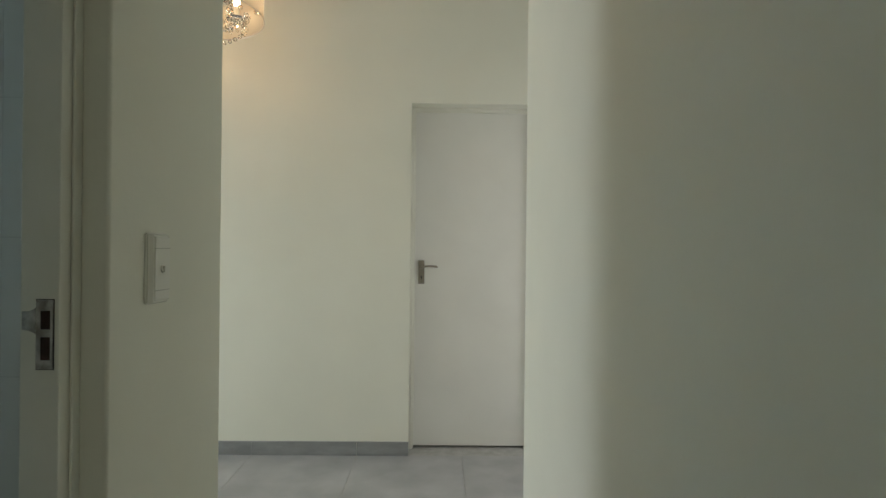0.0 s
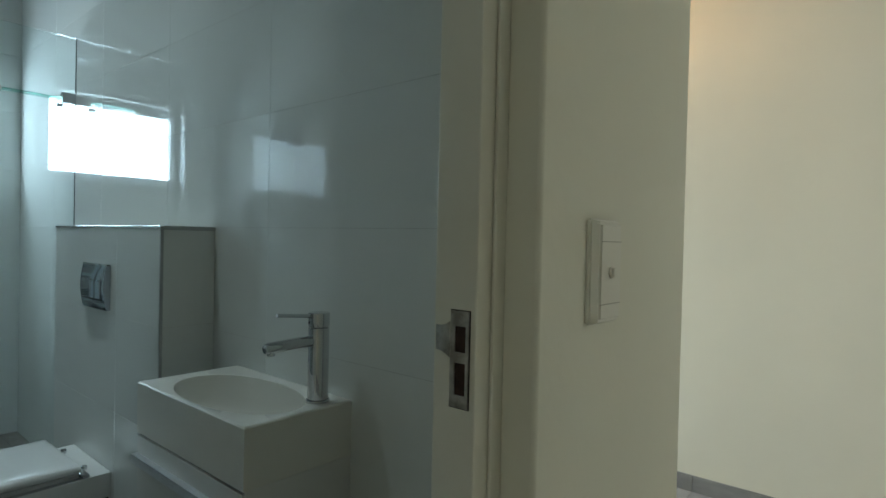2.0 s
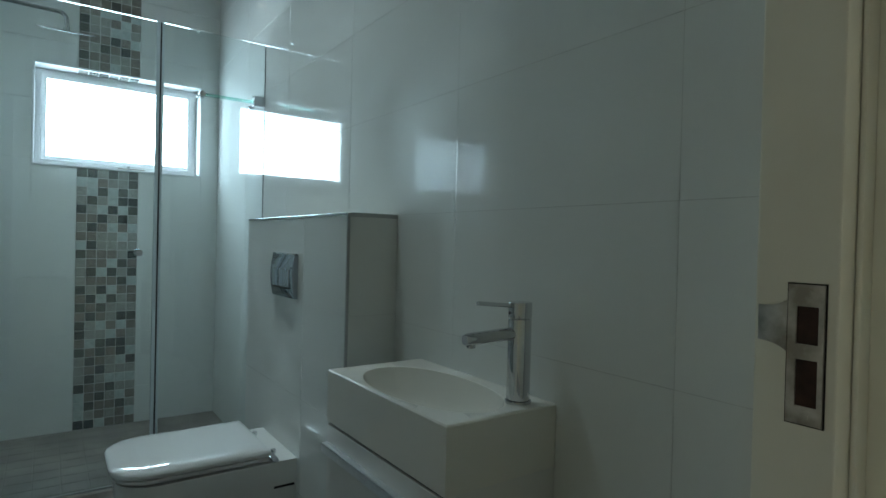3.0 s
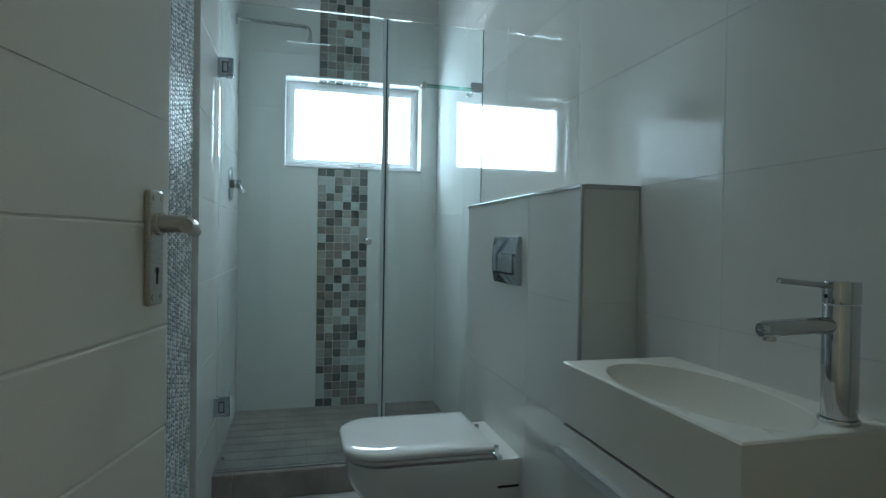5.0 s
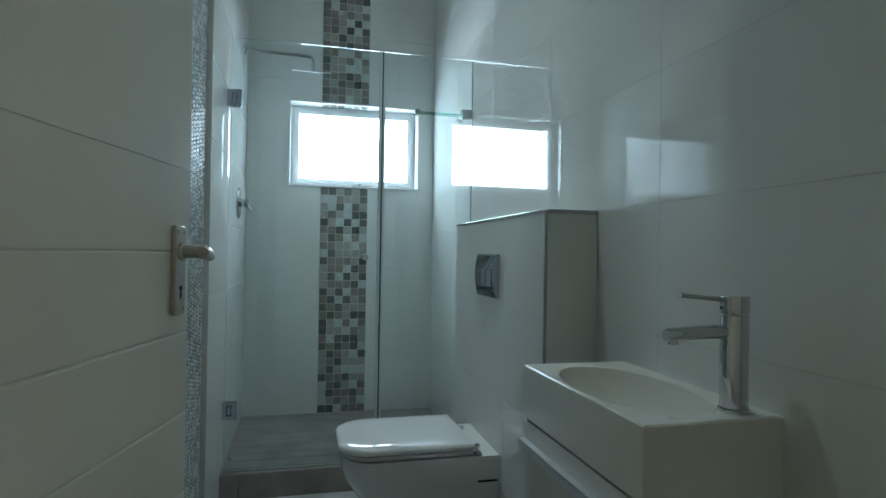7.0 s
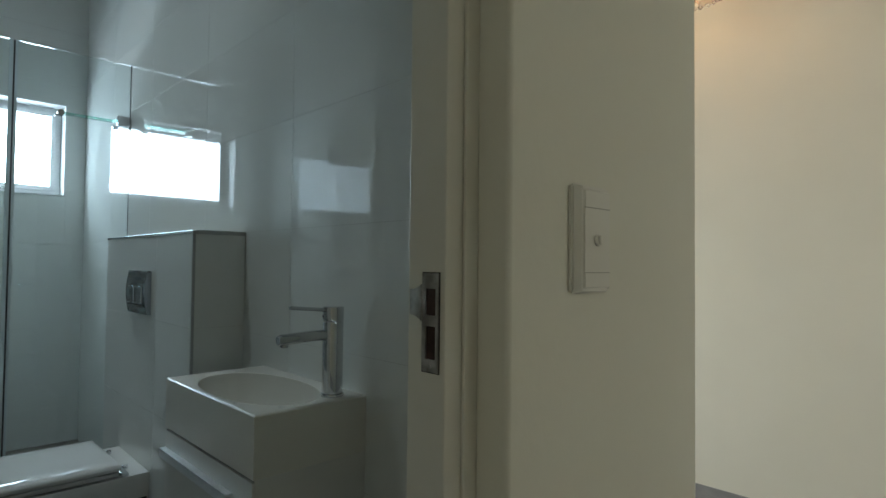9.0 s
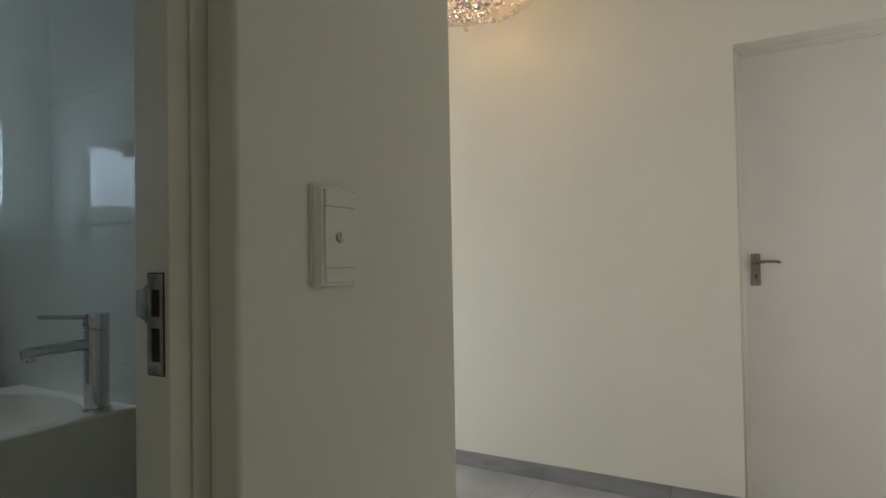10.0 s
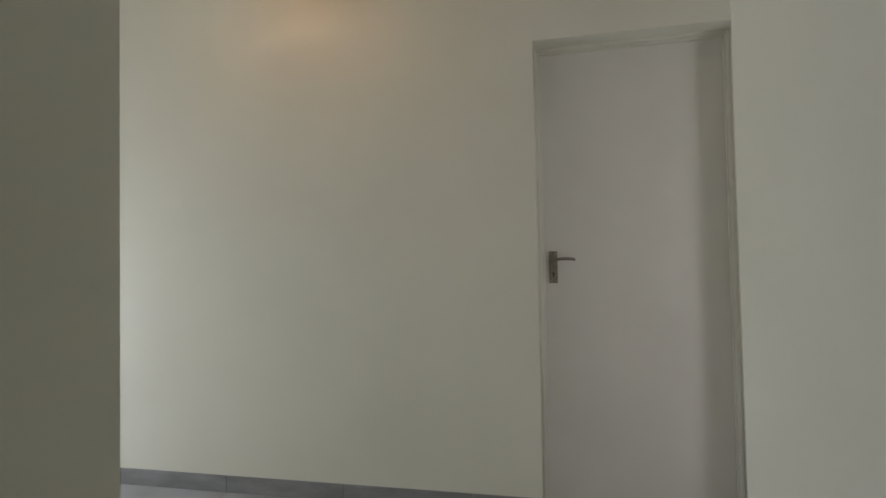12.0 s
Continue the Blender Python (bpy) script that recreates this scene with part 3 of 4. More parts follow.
def basin():
    e = thing("basin", "small white rectangular basin with an oval bowl above a cabinet", "basin", (-1.44, 0.975, BZ))
    # top as a grid dipped by the bowl
    cx, cy, ax, ay = -1.422, 0.962, 0.211, 0.110
    bm = bmesh.new()
    x0, x1, y0, y1 = BX0 + 0.003, BX1 - 0.003, BY + 0.003, YW - 0.0005

    def zof(x, y):
        d = (abs((x - cx) / ax) ** 2.1 + abs((y - cy) / ay) ** 2.1) ** (1 / 2.1)
        if d >= 1:
            edge = min(x - x0, x1 - x, y - y0)
            return BZ - (0.0022 if edge < 1e-6 else 0)
        s = (1 - d)
        return BZ - 0.097 * (1 - (1 - min(1, s * 2.7)) ** 2.6) - 0.006 * s
    # radial grid inside the oval, ruled surface outside
    seg = 96
    cen = bm.verts.new((cx, cy, zof(cx, cy)))
    rad = [0.12, 0.25, 0.38, 0.5, 0.6, 0.7, 0.78, 0.85, 0.9, 0.94, 0.97, 0.99, 1.0, 1.02]
    ringset = []
    unit = [(math.copysign(abs(math.cos(a)) ** 0.95, math.cos(a)), math.copysign(abs(math.sin(a)) ** 0.95, math.sin(a))) for a in (2 * math.pi * k / seg for k in range(seg))]
    for r in rad:
        ringset.append([bm.verts.new((cx + ax * r * sx, cy + ay * r * sy, zof(cx + ax * r * sx, cy + ay * r * sy) - (0.0012 if 0.985 < r < 1.01 else 0))) for sx, sy in unit])
    for k in range(seg):
        bm.faces.new((cen, ringset[0][k], ringset[0][(k + 1) % seg]))
    for a, b in zip(ringset, ringset[1:]):
        for k in range(seg):
            bm.faces.new((a[k], b[k], b[(k + 1) % seg], a[(k + 1) % seg]))

    def ray_rect(a, X0, X1, Y0, Y1):
        c, s = math.cos(a), math.sin(a)
        t = 1e9
        if c > 1e-9:
            t = min(t, (X1 - cx) / c)
        if c < -1e-9:
            t = min(t, (X0 - cx) / c)
        if s > 1e-9:
            t = min(t, (Y1 - cy) / s)
        if s < -1e-9:
            t = min(t, (Y0 - cy) / s)
        return cx + c * t, cy + s * t
    angs = [math.atan2(ay * sy, ax * sx) for sx, sy in unit]
    corners = [math.atan2(Y - cy, X - cx) for X, Y in ((x1, y1), (x0, y1), (x0, y0), (x1, y0))]
    for c in corners:
        k = min(range(seg), key=lambda i: abs((angs[i] - c + math.pi) % (2 * math.pi) - math.pi))
        angs[k] = c
    loops = []
    for ins, z in ((0.0, BZ), (-0.003, BZ - 0.003), (-0.003, BZ - 0.124)):
        X0, X1, Y0, Y1 = x0 + ins, x1 - ins, y0 + ins, y1
        loops.append([bm.verts.new((*ray_rect(a, x0, x1, y0, y1), z)) for a in angs])
        if ins:
            for v in loops[-1]:
                if abs(v.co.x - x0) < 1e-5:
                    v.co.x += ins
                if abs(v.co.x - x1) < 1e-5:
                    v.co.x -= ins
                if abs(v.co.y - y0) < 1e-5:
                    v.co.y += ins
    seqs = [ringset[-1]] + loops
    for a, b in zip(seqs, seqs[1:]):
        for k in range(seg):
            bm.faces.new((a[k], b[k], b[(k + 1) % seg], a[(k + 1) % seg]))
    bm.faces.new(loops[-1][::-1])
    body = part("body", bm, basin_white, e, smooth=True)
    body.matrix_parent_inverse = e.matrix_world.inverted()
    w = part("waste", cyl(0.020, (-1.46, 0.958, BZ - 0.1035), (-1.46, 0.958, BZ - 0.100), 24, bevel=0.001), chrome, e, "chrome waste", smooth=True)
    w.matrix_parent_inverse = e.matrix_world.inverted()


basin()


def cabinet():
    e = thing("vanity_cabinet", "narrow white vanity cabinet below the basin", "cabinet", (-1.43, 0.97, 0.25))
    e2 = e.matrix_world.inverted()
    for nm, b, mt in (("body", box(BX0 + 0.004, BX1 - 0.004, BY + 0.022, YW - 0.001, 0.25, BZ - 0.1302, 0.001), cabinet_white),
                      ("door", box(BX0 + 0.002, BX1 - 0.002, BY, BY + 0.019, 0.25, BZ - 0.1305, 0.0015), cabinet_white)):
        o = part(nm, b, mt, e, smooth=True)
        o.matrix_parent_inverse = e2
    h = part("handle", box(BX0 + 0.006, BX1 - 0.09, BY - 0.016, BY, 0.661, 0.665, 0.001), alu_pull, bpy.data.objects["door"], "aluminium edge pull", smooth=True)
    h2 = box(BX0 + 0.006, BX1 - 0.09, BY - 0.016, BY - 0.013, 0.644, 0.665, 0.001)
    o = part("handle_lip", h2, alu_pull, bpy.data.objects["door"], "aluminium edge pull")
    o = part("side_panel", box(BX1 - 0.0035, BX1 - 0.0002, BY + 0.004, YW - 0.001, 0.25, BZ - 0.1242, 0.0006), cabinet_white, e)
    o.matrix_parent_inverse = e2
    # black filler paints the shade between basin and cabinet
    g = part("shadow_gap", box(BX0 + 0.004, BX1 - 0.0042, BY + 0.006, YW - 0.001, BZ - 0.1300, BZ - 0.1245), dark, e)
    g.matrix_parent_inverse = e2


cabinet()


def basin_tap():
    x, y = -1.227, 1.044
    e = thing("basin_tap", "tall polished chrome single-lever basin mixer", "tap", (x, y, BZ))
    part("base_ring", cyl(0.0262, (0, 0, 0.0002), (0, 0, 0.007), 40, bevel=0.0015), chrome, e, smooth=True)
    part("body", cyl(0.0230, (0, 0, 0.007), (0, 0, 0.166), 48, bevel=0.001), chrome, e, smooth=True)
    part("cap", cyl(0.0236, (0, 0, 0.168), (0, 0, 0.199), 48, bevel=0.0015), chrome, e, smooth=True)
    sp = part("spout", tube([(0, 0, 0.137), (-0.003, -0.05, 0.137), (-0.006, -0.124, 0.133), (-0.0062, -0.131, 0.1325)], [0.0122, 0.0122, 0.0120, 0.0095], 28), chrome, e, smooth=True)
    part("aerator", cyl(0.0085, (-0.006, -0.116, 0.117), (-0.006, -0.116, 0.126), 24, bevel=0.001), chrome, sp, smooth=True)
    part("lever", tube([(0, -0.015, 0.192), (-0.004, -0.105, 0.200)], 0.0042, 16), chrome, e, smooth=True)
    part("indicator", cyl(0.0028, (-0.004, -0.0232, 0.178), (-0.004, -0.0240, 0.178), 14), dark, e)


basin_tap()


# ---- shower screen and fittings ----
GY0, GYM, GTOP = YL + 0.012, 0.664, 2.05


def shower_screen():
    e = thing("shower_screen", "frameless clear glass shower door and fixed panel", "shower screen", (XG, 0, ZS), kind="")
    p = part("door_pane", box(-0.004, 0.004, GY0, GYM - 0.003, 0.006, GTOP - ZS, 0.0008, 1), clear, e, "clear glass door")
    f = part("fixed_pane", box(-0.004, 0.004, GYM + 0.003, YW - 0.002, 0.001, GTOP - ZS, 0.0008, 1), clear, e, "clear fixed glass panel")
    part("edge_seal", box(-0.0045, 0.0045, GYM - 0.0026, GYM + 0.0026, 0.006, GTOP - ZS), seal, e, "dark rubber edge seal")
    # pale strips either side of the seal paint the glass edges' highlights
    part("edge_highlight", box(-0.0052, 0.0052, GYM - 0.017, GYM - 0.0034, 0.006, GTOP - ZS, 0.001), milky, e, "pale strip painted as the bright glass edge")
    part("edge_highlight", box(-0.0052, 0.0052, GYM + 0.0034, GYM + 0.013, 0.001, GTOP - ZS, 0.001), milky, e, "pale strip painted as the bright glass edge")
    part("wall_seal", box(-0.005, 0.005, YW - 0.0018, YW + 0.0005, 0.001, GTOP - ZS), seal, e, "thin silicone joint")
    part("bottom_seal", box(-0.006, 0.006, GY0, GYM - 0.003, 0.0005, 0.008), alu, e, "bottom seal strip")
    for z in (1.778, 0.391):
        h = part("hinge", box(-0.014, 0.014, YL + 0.001, YL + 0.064, z - 0.040 - ZS, z + 0.040 - ZS, 0.003), chrome_dark, e, "square metal glass hinge", smooth=True)
        bm = bmesh.new()
        for y0, y1, z0, z1 in ((0.022, 0.025, -0.022, 0.022), (0.041, 0.044, -0.022, 0.022), (0.025, 0.041, 0.019, 0.022), (0.025, 0.041, -0.022, -0.019)):
            box(0.0138, 0.0146, YL + y0, YL + y1, z + z0 - ZS, z + z1 - ZS, 0, 1, bm)
        part("hinge_slot", bm, dark, h)
    k = part("knob", cyl(0.0145, (0.004, 0.592, 1.078 - ZS), (0.026, 0.592, 1.078 - ZS), 28, bevel=0.002), chrome, e, smooth=True)
    part("knob_back", cyl(0.0145, (-0.026, 0.592, 1.078 - ZS), (-0.004, 0.592, 1.078 - ZS), 28, bevel=0.002), chrome, k, smooth=True)
    part("bumper", cyl(0.008, (0.004, GY0 + 0.028, 0.065), (0.009, GY0 + 0.028, 0.065), 18), alu, e, "small round stop", smooth=True)
    b = part("clamp", box(-0.016, 0.018, YW - 0.055, YW - 0.003, 1.760 - ZS, 1.805 - ZS, 0.002), chrome, e, "square chrome wall clamp", smooth=True)
    part("clamp_screw", box(-0.010, 0.012, YW - 0.075, YW - 0.050, 1.742 - ZS, 1.756 - ZS, 0.002), chrome, b)


shower_screen()


def brace():
    e = thing("glass_brace", "narrow green-edged glass brace beside the shower panel", "glass brace", (XG - 0.012, YW, 1.782))
    part("brace_glass", box(-0.030, 0.002, -0.270, -0.050, -0.0045, 0.0045, 0.0008, 1), green_glass, e, "green-edged glass strip")
    part("knob", cyl(0.0125, (-0.034, -0.272, 0), (0.012, -0.272, 0), 28, bevel=0.002), satin, e, smooth=True)
    part("knob_foot", box(-0.030, 0.004, -0.292, -0.262, -0.016, -0.009, 0.002), chrome, e, smooth=True)


green_glass = glass("green_edged_glass", (0.35, 0.72, 0.62))
brace()


def shower_arm():
    y = YL
    e = thing("wall_shower", "chrome wall shower with a bent arm and flat round head", "shower head", (-3.70, y, 2.215))
    part("wall_flange", cyl(0.028, (0, 0.0005, 0), (0, 0.010, 0), 32, bevel=0.002), chrome, e, smooth=True)
    pts = [(0, 0.005, 0), (0, 0.34, -0.004)]
    for k in range(1, 9):
        a = math.pi / 2 * k / 8
        pts.append((0, 0.34 + 0.035 * math.sin(a), -0.004 - 0.035 * (1 - math.cos(a))))
    pts.append((0, 0.375, -0.075))
    part("arm", tube(pts, 0.0095, 18), chrome, e, smooth=True)
    part("swivel", cyl(0.013, (0, 0.375, -0.068), (0, 0.375, -0.090), 24, bevel=0.002), chrome, e, smooth=True)
    hd = part("rain_head", cyl(0.125, (0, 0.375, -0.086), (-0.0016, 0.375, -0.0910), 64, bevel=0.002), chrome, e, smooth=True)
    part("spray_face", cyl(0.119, (-0.0015, 0.375, -0.0906), (-0.0020, 0.375, -0.0922), 64, bevel=0.0006), chrome, hd, "polished nozzle plate", smooth=True)


shower_arm()


def shower_valve():
    e = thing("shower_valve", "round chrome shower mixer plate with a lever", "shower valve", (-3.545, YL, 1.350))
    part("plate", cyl(0.082, (0, 0.0005, 0), (0, 0.009, 0), 56, bevel=0.002), chrome, e, smooth=True)
    part("spindle", cyl(0.022, (0, 0.009, 0), (0, 0.052, 0), 32, bevel=0.002), chrome, e, smooth=True)
    part("lever", tube([(0, 0.045, -0.010), (0.004, 0.066, -0.040)], 0.007, 16), chrome, e, smooth=True)


shower_valve()

for i, (x, y) in enumerate(((-2.94, 0.55), (-2.05, 0.60))):
    e = thing("downlight", "small round recessed downlight in the bathroom ceiling", "ceiling light", (x, y, H), "bathroom downlights")
    bm = lathe([(0.030, -0.001), (0.032, -0.006), (0.043, -0.006), (0.046, -0.0005)], 40)
    part("bezel", bm, chrome, e, smooth=True)
    part("lamp", cyl(0.028, (0, 0, -0.004), (0, 0, -0.001), 28), lamp_glow, e)


# ---- chandelier ----
def chandelier():
    cx, cy, zb = -1.225, 2.72, 2.375
    R, ht = 0.350, 0.24
    e = thing("chandelier", "lit crystal chandelier in a sheer beige drum shade", "chandelier", (cx, cy, zb))
    seg = 96
    bm = bmesh.new()
    a0 = [bm.verts.new((R * math.cos(2 * math.pi * k / seg), R * math.sin(2 * math.pi * k / seg), 0)) for k in range(seg)]
    a1 = [bm.verts.new((v.co.x, v.co.y, ht)) for v in a0]
    for k in range(seg):
        bm.faces.new((a0[k], a0[(k + 1) % seg], a1[(k + 1) % seg], a1[k]))
    sh = part("shade", bm, sheer, e, smooth=True)
    sh.modifiers.new("thickness", "SOLIDIFY").thickness = 0.0008
    for z in (0.0, ht):
        pts = [((R + 0.001) * math.cos(2 * math.pi * k / 72), (R + 0.001) * math.sin(2 * math.pi * k / 72), z) for k in range(73)]
        part("shade_rim", tube(pts, 0.003, 8), satin, e, smooth=True)
    part("rod", cyl(0.008, (0, 0, 0.0), (0, 0, H - zb - 0.02), 16), chrome, e, smooth=True)
    part("canopy", lathe([(0.0, H - zb - 0.03), (0.06, H - zb - 0.025), (0.07, H - zb - 0.001)], 32), chrome, e, smooth=True)
    part("hub", lathe([(0, -0.06), (0.03, -0.045), (0.045, -0.01), (0.03, 0.03), (0, 0.04)], 28), chrome, e, smooth=True)
    rnd = random.Random(5)
    bead_me = bmesh.new()
    bmesh.ops.create_icosphere(bead_me, subdivisions=1, radius=0.0125)
    bead_me = finish(bead_me, "crystal_bead", crystal)
    drop_me = finish(lathe([(0, 0.024), (0.004, 0.016), (0.011, 0.0), (0.010, -0.010), (0, -0.019)], 8), "crystal_drop", crystal)

    def hang(me, x, y, z, s=1.0, par=None):
        ob = new(me.name, me)
        ob.parent = e
        ob.matrix_local = Matrix.Translation((x, y, z)) @ pose(0, 0, 0, rnd.uniform(-25, 25), rnd.uniform(-25, 25), rnd.uniform(0, 360)) @ Matrix.Scale(s, 4)
    for k in range(6):
        a = math.pi / 6 + math.pi / 3 * k
        c, s = math.cos(a), math.sin(a)
        arm = part("arm", tube([(0.03 * c, 0.03 * s, 0.0), (0.09 * c, 0.09 * s, -0.055), (0.17 * c, 0.17 * s, -0.05), (0.215 * c, 0.215 * s, 0.0), (0.22 * c, 0.22 * s, 0.02)], 0.0055, 12), chrome, e, smooth=True)
        bob = part("candle_dish", lathe([(0.012, 0.022), (0.045, 0.018), (0.052, 0.026), (0.048, 0.027), (0.012, 0.026)], 28), chrome, arm, smooth=True)
        bob.matrix_local = Matrix.Translation((0.22 * c, 0.22 * s, 0))
        part("candle_tube", cyl(0.0125, (0.22 * c, 0.22 * s, 0.026), (0.22 * c, 0.22 * s, 0.085), 18), plastic_white, arm, smooth=True)
        part("bulb", lathe([(0.0, 0.084), (0.012, 0.090), (0.018, 0.108), (0.012, 0.135), (0.0, 0.155)], 20), bulb_glow, e, smooth=True, at=Matrix.Translation((0.22 * c, 0.22 * s, 0)))
        for j in range(5):
            b = 2 * math.pi * j / 5
            x, y = 0.22 * c + 0.05 * math.cos(b), 0.22 * s + 0.05 * math.sin(b)
            hang(bead_me, x, y, 0.004, 0.8)
            hang(drop_me, x, y, -0.026, 1.0)
        for j in range(9):
            u = j / 8
            x, y = (0.33 - 0.28 * u) * math.cos(a + 0.5 - u * 0.2), (0.33 - 0.28 * u) * math.sin(a + 0.5 - u * 0.2)
            hang(bead_me, x, y, 0.01 - 0.12 * math.sin(u * math.pi * 0.62), rnd.uniform(0.75, 1.15))
    for rr, n, zz in ((0.045, 6, -0.075), (0.09, 10, -0.05), (0.15, 12, -0.025), (0.27, 20, 0.012)):
        for k in range(n):
            a = 2 * math.pi * (k + rnd.random() * 0.5) / n
            hang(bead_me, rr * math.cos(a), rr * math.sin(a), zz + rnd.uniform(-0.012, 0.012), rnd.uniform(0.75, 1.25))
    for rr, n, zz in ((0.0, 1, -0.125), (0.035, 5, -0.100), (0.085, 8, -0.075), (0.13, 9, -0.055)):
        for k in range(n):
            a = 2 * math.pi * (k + 0.3) / n
            hang(drop_me, rr * math.cos(a), rr * math.sin(a), zz, rnd.uniform(0.85, 1.1))


chandelier()

# ---- tiles as pieces ----
_cache = {}


def tile(parent, name, axis, a0, a1, z0, z1, face, thick, material, bevel=0.0012, tilt=0.0, rnd=None):
    """One tile. axis 'y': stands in a wall whose face is y=face and looks to -y for thick<0 (behind the face), and so on."""
    w, h = round(a1 - a0, 4), round(z1 - z0, 4)
    key = (axis, w, h, thick, material.name)
    if key not in _cache:
        if axis == "y":
            bm = box(-w / 2, w / 2, *sorted((0, -thick)), -h / 2, h / 2, bevel, 1)
        elif axis == "x":
            bm = box(*sorted((0, -thick)), -w / 2, w / 2, -h / 2, h / 2, bevel, 1)
        else:
            bm = box(-w / 2, w / 2, -h / 2, h / 2, -thick, 0, bevel, 1)
        _cache[key] = finish(bm, name, material)
    ob = new(name, _cache[key])
    ob.parent = parent
    rx = ry = 0
    if rnd and tilt:
        rx, ry = rnd.uniform(-tilt, tilt), rnd.uniform(-tilt, tilt)
    c, z = (a0 + a1) / 2, (z0 + z1) / 2
    if axis == "y":
        m = pose(c, face, z, rx, 0, ry)
    elif axis == "x":
        m = pose(face, c, z, 0, rx, ry)
    else:
        m = pose(c, z, face, rx, ry, 0)
    ob.matrix_world = m
    return ob


def spans(lo, hi, origin, pitch, gap=0.0018):
    k = math.floor((lo - origin) / pitch)
    out = []
    while origin + k * pitch < hi - 0.004:
        a, b = max(lo, origin + k * pitch + gap / 2), min(hi, origin + (k + 1) * pitch - gap / 2)
        if b - a > 0.006:
            out.append((a, b))
        k += 1
    return out


rt = random.Random(11)
north = bpy.data.objects["wall_bathroom_north"]
part("grout_bed", box(XS, -0.651, YW + 0.0006, YW + 0.0095, 0, H - 0.001), grout_light, north)
south = bpy.data.objects["wall_bathroom_south"]
# basin wall; long tiles with joints on the measured lines
for a0, a1 in spans(XS, -0.651, -1.533, 0.603, 0.0015):
    for z0, z1 in spans(0.0, H - 0.002, 1.226 - 0.303 * 5, 0.303, 0.0018):
        tile(north, "tile", "y", a0, a1, z0, z1, YW, -0.0011, tile_white, 0.0, tilt=0.015, rnd=rt)
part("grout_bed", box(XS, -2.665, -0.087, YL - 0.0012, 0, H - 0.001), grout_pale, south)
# side wall in and before the shower
for a0, a1 in spans(XS, -2.665, -2.665, 0.603) :
    for z0, z1 in spans(0.0, H - 0.002, 1.226 - 0.303 * 5, 0.303):
        tile(south, "tile", "y", a0, a1, z0, z1, YL, 0.0011, tile_white)
for a in ((YL, WY0, 0, H), (WY1, YW, 0, H), (WY0, WY1, 0, WZ0), (WY0, WY1, WZ1, H)):
    part("grout_bed", box(XS - 0.0099, XS - 0.0012, a[0], a[1], a[2], a[3] - 0.001), grout_pale, wall_win)
# window wall tiles round the window and the mosaic band
MY0, MY1 = 0.404, 0.690
for z0, z1 in spans(0.0, H - 0.002, 1.226 - 0.303 * 5, 0.303):
    for a0, a1 in ((YL + 0.001, MY0 - 0.002), (MY1 + 0.002, YW - 0.001)):
        if z1 <= WZ0 or z0 >= WZ1:
            tile(wall_win, "tile", "x", a0, a1, z0, z1, XS, 0.0011, tile_white)
        else:
            lo, hi = (a0, WY0) if a0 < WY0 else (WY1, a1)
            tile(wall_win, "tile", "x", lo, hi, z0, z1, XS, 0.0011, tile_white)
            for q0, q1 in ((z0, min(z1, WZ0)), (max(z0, WZ1), z1)):
                if q1 - q0 > 0.004:
                    b0, b1 = (WY0, MY0 - 0.002) if a0 < WY0 else (MY1 + 0.002, WY1)
                    tile(wall_win, "tile", "x", b0 + 0.0005, b1 - 0.0005, q0, q1, XS, 0.0011, tile_white)
# cistern box front and end
for a0, a1 in spans(CX0, CX1 - 0.006, -2.131, 0.603):
    for z0, z1 in spans(0.0, CZ - 0.008, 0.942, 0.303):
        tile(cistern_box, "tile", "y", a0, a1, z0, z1, CY, -0.0013, tile_white, 0.0, tilt=0.015, rnd=rt)
for z0, z1 in spans(0.0, CZ - 0.010, 0.942, 0.303):
    tile(cistern_box, "tile", "x", CY + 0.007, YW - 0.001, z0, z1, CX1, 0.0013, tile_white, 0.0)

# mosaic band
band = thing("mosaic_band", "vertical band of pale, grey, taupe and slate mosaic tiles", "mosaic", (XS, 0.547, ZS), kind="structure")
P = 0.0478
part("grout_bed", box(-0.0008, 0.0002, MY0 - 0.547 - 0.001, MY1 - 0.547 + 0.001, -0.002, WZ0 - ZS - 0.001), grout_light, band)
part("grout_bed", box(-0.0008, 0.0002, MY0 - 0.547 - 0.001, MY1 - 0.547 + 0.001, WZ1 - ZS + 0.001, H - ZS), grout_light, band)
mos_meshes = [finish(box(-0.004, 0.0, -P / 2 + 0.0014, P / 2 - 0.0014, -P / 2 + 0.0014, P / 2 - 0.0014, 0.0012, 1), "mosaic_tile", m) for m in mosaic_mats]
rm = random.Random(23)
last = [None] * 6
for z_lo, z_hi in ((ZS, WZ0), (WZ1, H)):
    z, P = z_lo, 0.04766
    while z + P * 0.5 < z_hi:
        cur = []
        for c in range(6):
            w = [0.17, 0.24, 0.19, 0.22, 0.18] if z < WZ1 else [0.15, 0.25, 0.28, 0.19, 0.13]
            k = rm.choices(range(5), w)[0]
            while (k >= 3 and (last[c] is not None and last[c] >= 3 or cur and cur[-1] >= 3)) and rm.random() < 0.68:
                k = rm.choices(range(5), w)[0]
            cur.append(k)
            zz = z + P / 2
            if z + P > z_hi + 0.002:
                continue
            ob = new("mosaic_tile", mos_meshes[k])
            ob.parent = band
            ob.location = (0.0015, MY0 + P * (c + 0.5) - 0.547, zz - ZS)
        last = cur
        z += P

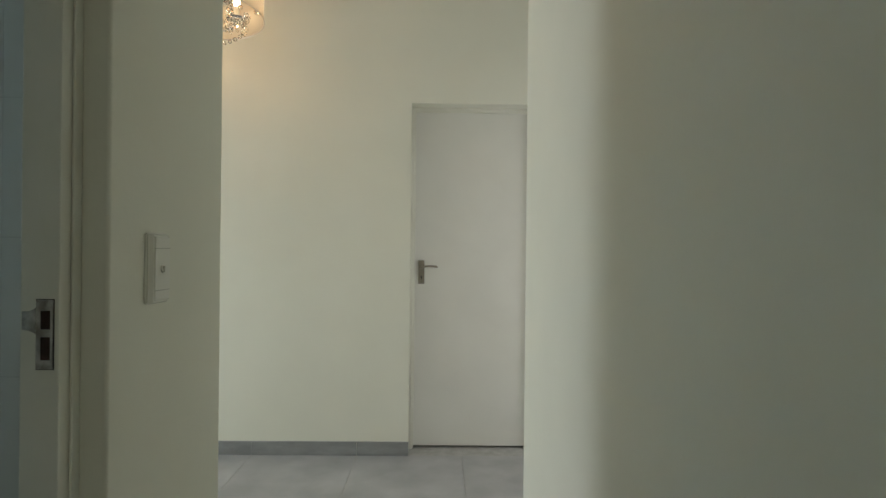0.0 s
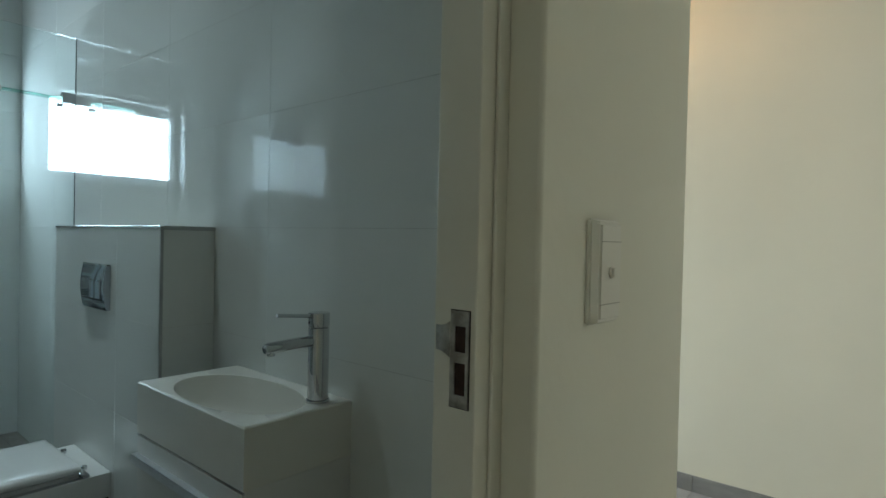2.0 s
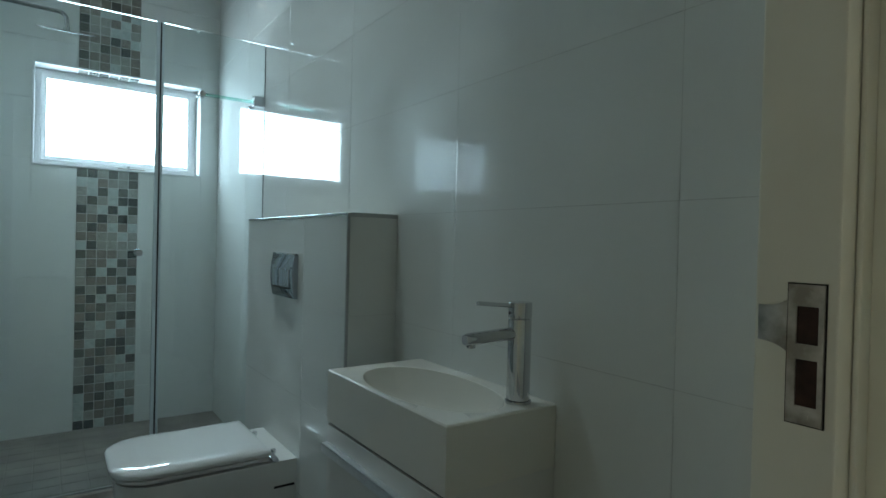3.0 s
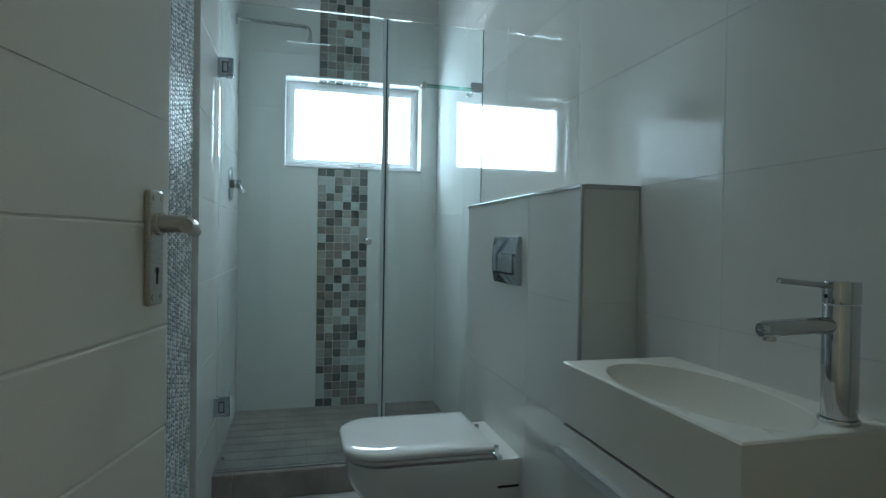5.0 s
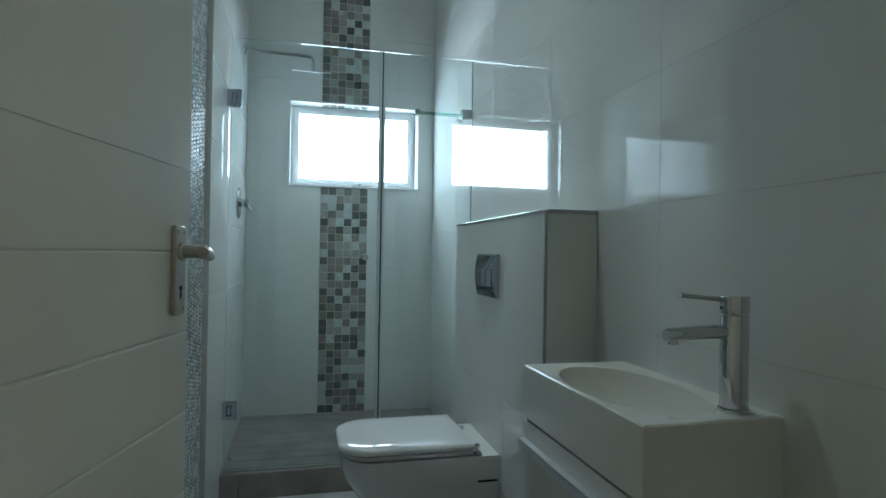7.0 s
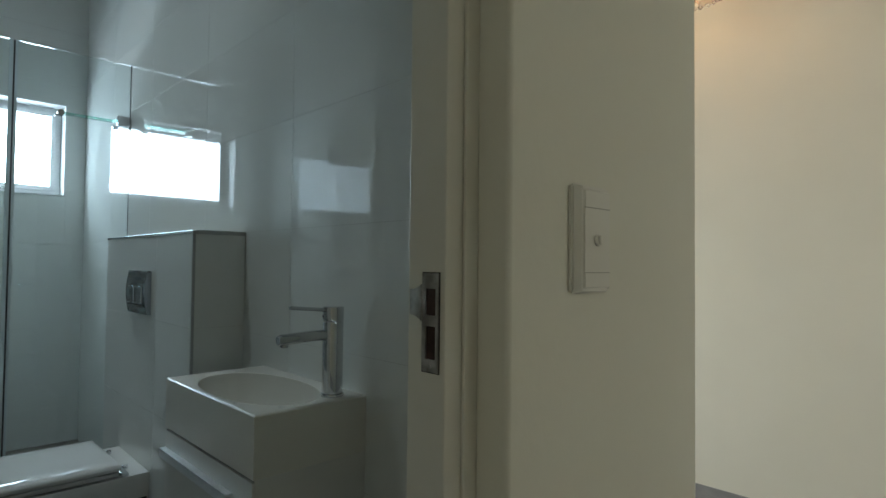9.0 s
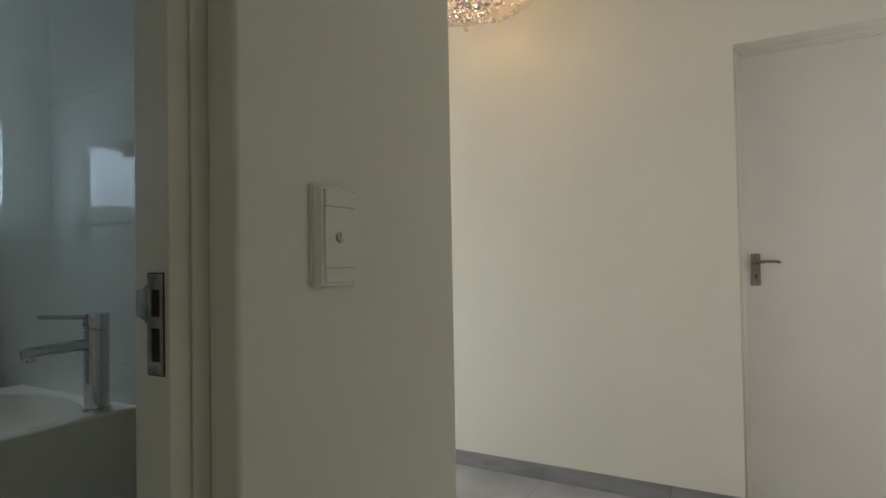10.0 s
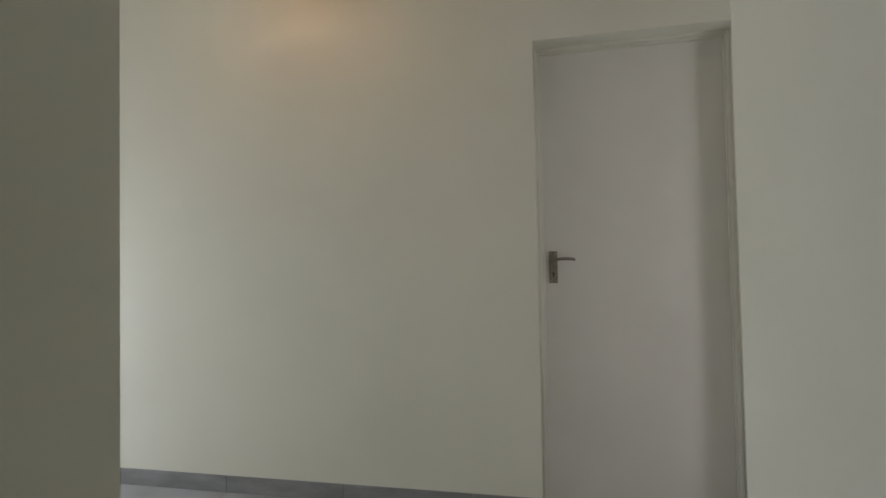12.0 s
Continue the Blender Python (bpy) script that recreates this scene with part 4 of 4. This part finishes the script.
# mosaic returned under the window head
for c in range(6):
    for j, k in enumerate(((1, 3, 2, 0, 2, 4)[c], (2, 1, 3, 2, 1, 0)[c])):
        ob = new("mosaic_tile", mos_meshes[k])
        ob.parent = band
        ob.matrix_local = Matrix.Translation((-0.030 - P * j, MY0 + P * (c + 0.5) - 0.547, WZ1 - ZS - 0.0105)) @ pose(0, 0, 0, 0, 90, 0)
dark_grout = vary(mat("dark_grout", (0.1, 0.11, 0.11), 0.9), (0.08, 0.09, 0.09), (0.13, 0.14, 0.14), 30)
# fine mosaic panel on the side wall beside the open door
panel_thing = thing("fine_mosaic_panel", "tall panel of fine pale and grey interlocking glass mosaic", "mosaic", (-2.0, YL, 0), kind="structure")
part("mosaic_bed", box(-0.66, 0.62, -0.057, -0.022, 0, H), dark_grout, panel_thing)
verts, faces = [], []
rs = random.Random(3)
pw, ph = 0.029, 0.0140
ncol, nrow = int(1.26 / pw), int((H - 0.02) / ph)
for i in range(ncol):
    for j in range(nrow):
        x = -0.655 + i * pw
        z = 0.004 + j * ph + (0.5 * ph if i % 2 else 0)
        g, t = 0.0026, rs.uniform(0.0030, 0.0045)
        b = len(verts)
        x0, x1, z0, z1 = x + g * 1.2, x + pw - g * 1.2, z + g * 0.5, z + ph - g * 0.5
        sk = 0.0025 * (1 if i % 2 else -1)
        y0, y1 = -0.0225, -0.0225 + t
        q = 0.0012
        verts += [(x0, y0, z0), (x1, y0, z0 + sk), (x1, y0, z1 + sk), (x0, y0, z1),
                  (x0 + q, y1, z0 + q), (x1 - q, y1, z0 + sk + q), (x1 - q, y1, z1 + sk - q), (x0 + q, y1, z1 - q)]
        faces += [(b + 4, b + 5, b + 6, b + 7)[::-1], (b, b + 1, b + 5, b + 4)[::-1], (b + 1, b + 2, b + 6, b + 5)[::-1], (b + 2, b + 3, b + 7, b + 6)[::-1], (b + 3, b, b + 4, b + 7)[::-1]]
me = bpy.data.meshes.new("mosaic_pieces")
me.from_pydata(verts, [], faces)
me.materials.append(stick)
ob = new("mosaic_pieces", me)
ob.parent = panel_thing
ob["kind"] = "stuff"

# large floor tiles and skirting
JX = -0.433
for a0, a1 in spans(-4.3, 1.9, JX, 0.61, 0.003):
    for b0, b1 in spans(-2.1, YF, YF - 0.61 * 11, 0.61, 0.003):
        if (b1 < YA and a1 < -0.66) or (a0 > XR and b1 < YR - 0.14):
            continue
        tile(floor, "floor_tile", "z", a0, a1, b0, b1, 0.0, 0.0079, floor_tile, 0.0008)
skirting = thing("baseboard", "grey tile skirting along the lobby wall", "skirting", (0, YF, 0), kind="structure")
for lo, hi in ((-4.3, FD0), (FD1, 1.9)):
    for a0, a1 in spans(lo, hi, JX, 0.61, 0.0016):
        tile(skirting, "skirting_tile", "y", a0, a1, 0.0005, 0.081, YF - 0.009, -0.0088, skirt_tile, 0.0015)
# bathroom and shower floors
for a0, a1 in spans(-3.033, -0.66, -3.033, 0.6, 0.003):
    for b0, b1 in spans(-0.09, YW, -0.09, 0.6, 0.003):
        tile(floor, "floor_tile", "z", a0, a1, b0, b1, 0.0, 0.0079, floor_tile, 0.0008)
base = bpy.data.objects["shower_base"]
for a0, a1 in spans(XS, -3.10, -3.10, 0.0975, 0.0028):
    for b0, b1 in spans(YL, YW, 0.05, 0.0975, 0.0028):
        tile(base, "floor_tile", "z", a0, a1, b0, b1, ZS, 0.0019, shower_tile, 0.001)
for b0, b1 in spans(YL, YW, 0.05, 0.38, 0.004):
    tile(base, "step_tile", "z", -3.098, -3.036, b0, b1, ZS, 0.0019, shower_tile, 0.001)
    tile(base, "step_tile", "x", b0, b1, 0.001, ZS - 0.0025, -3.0345, 0.0074, shower_tile, 0.001)
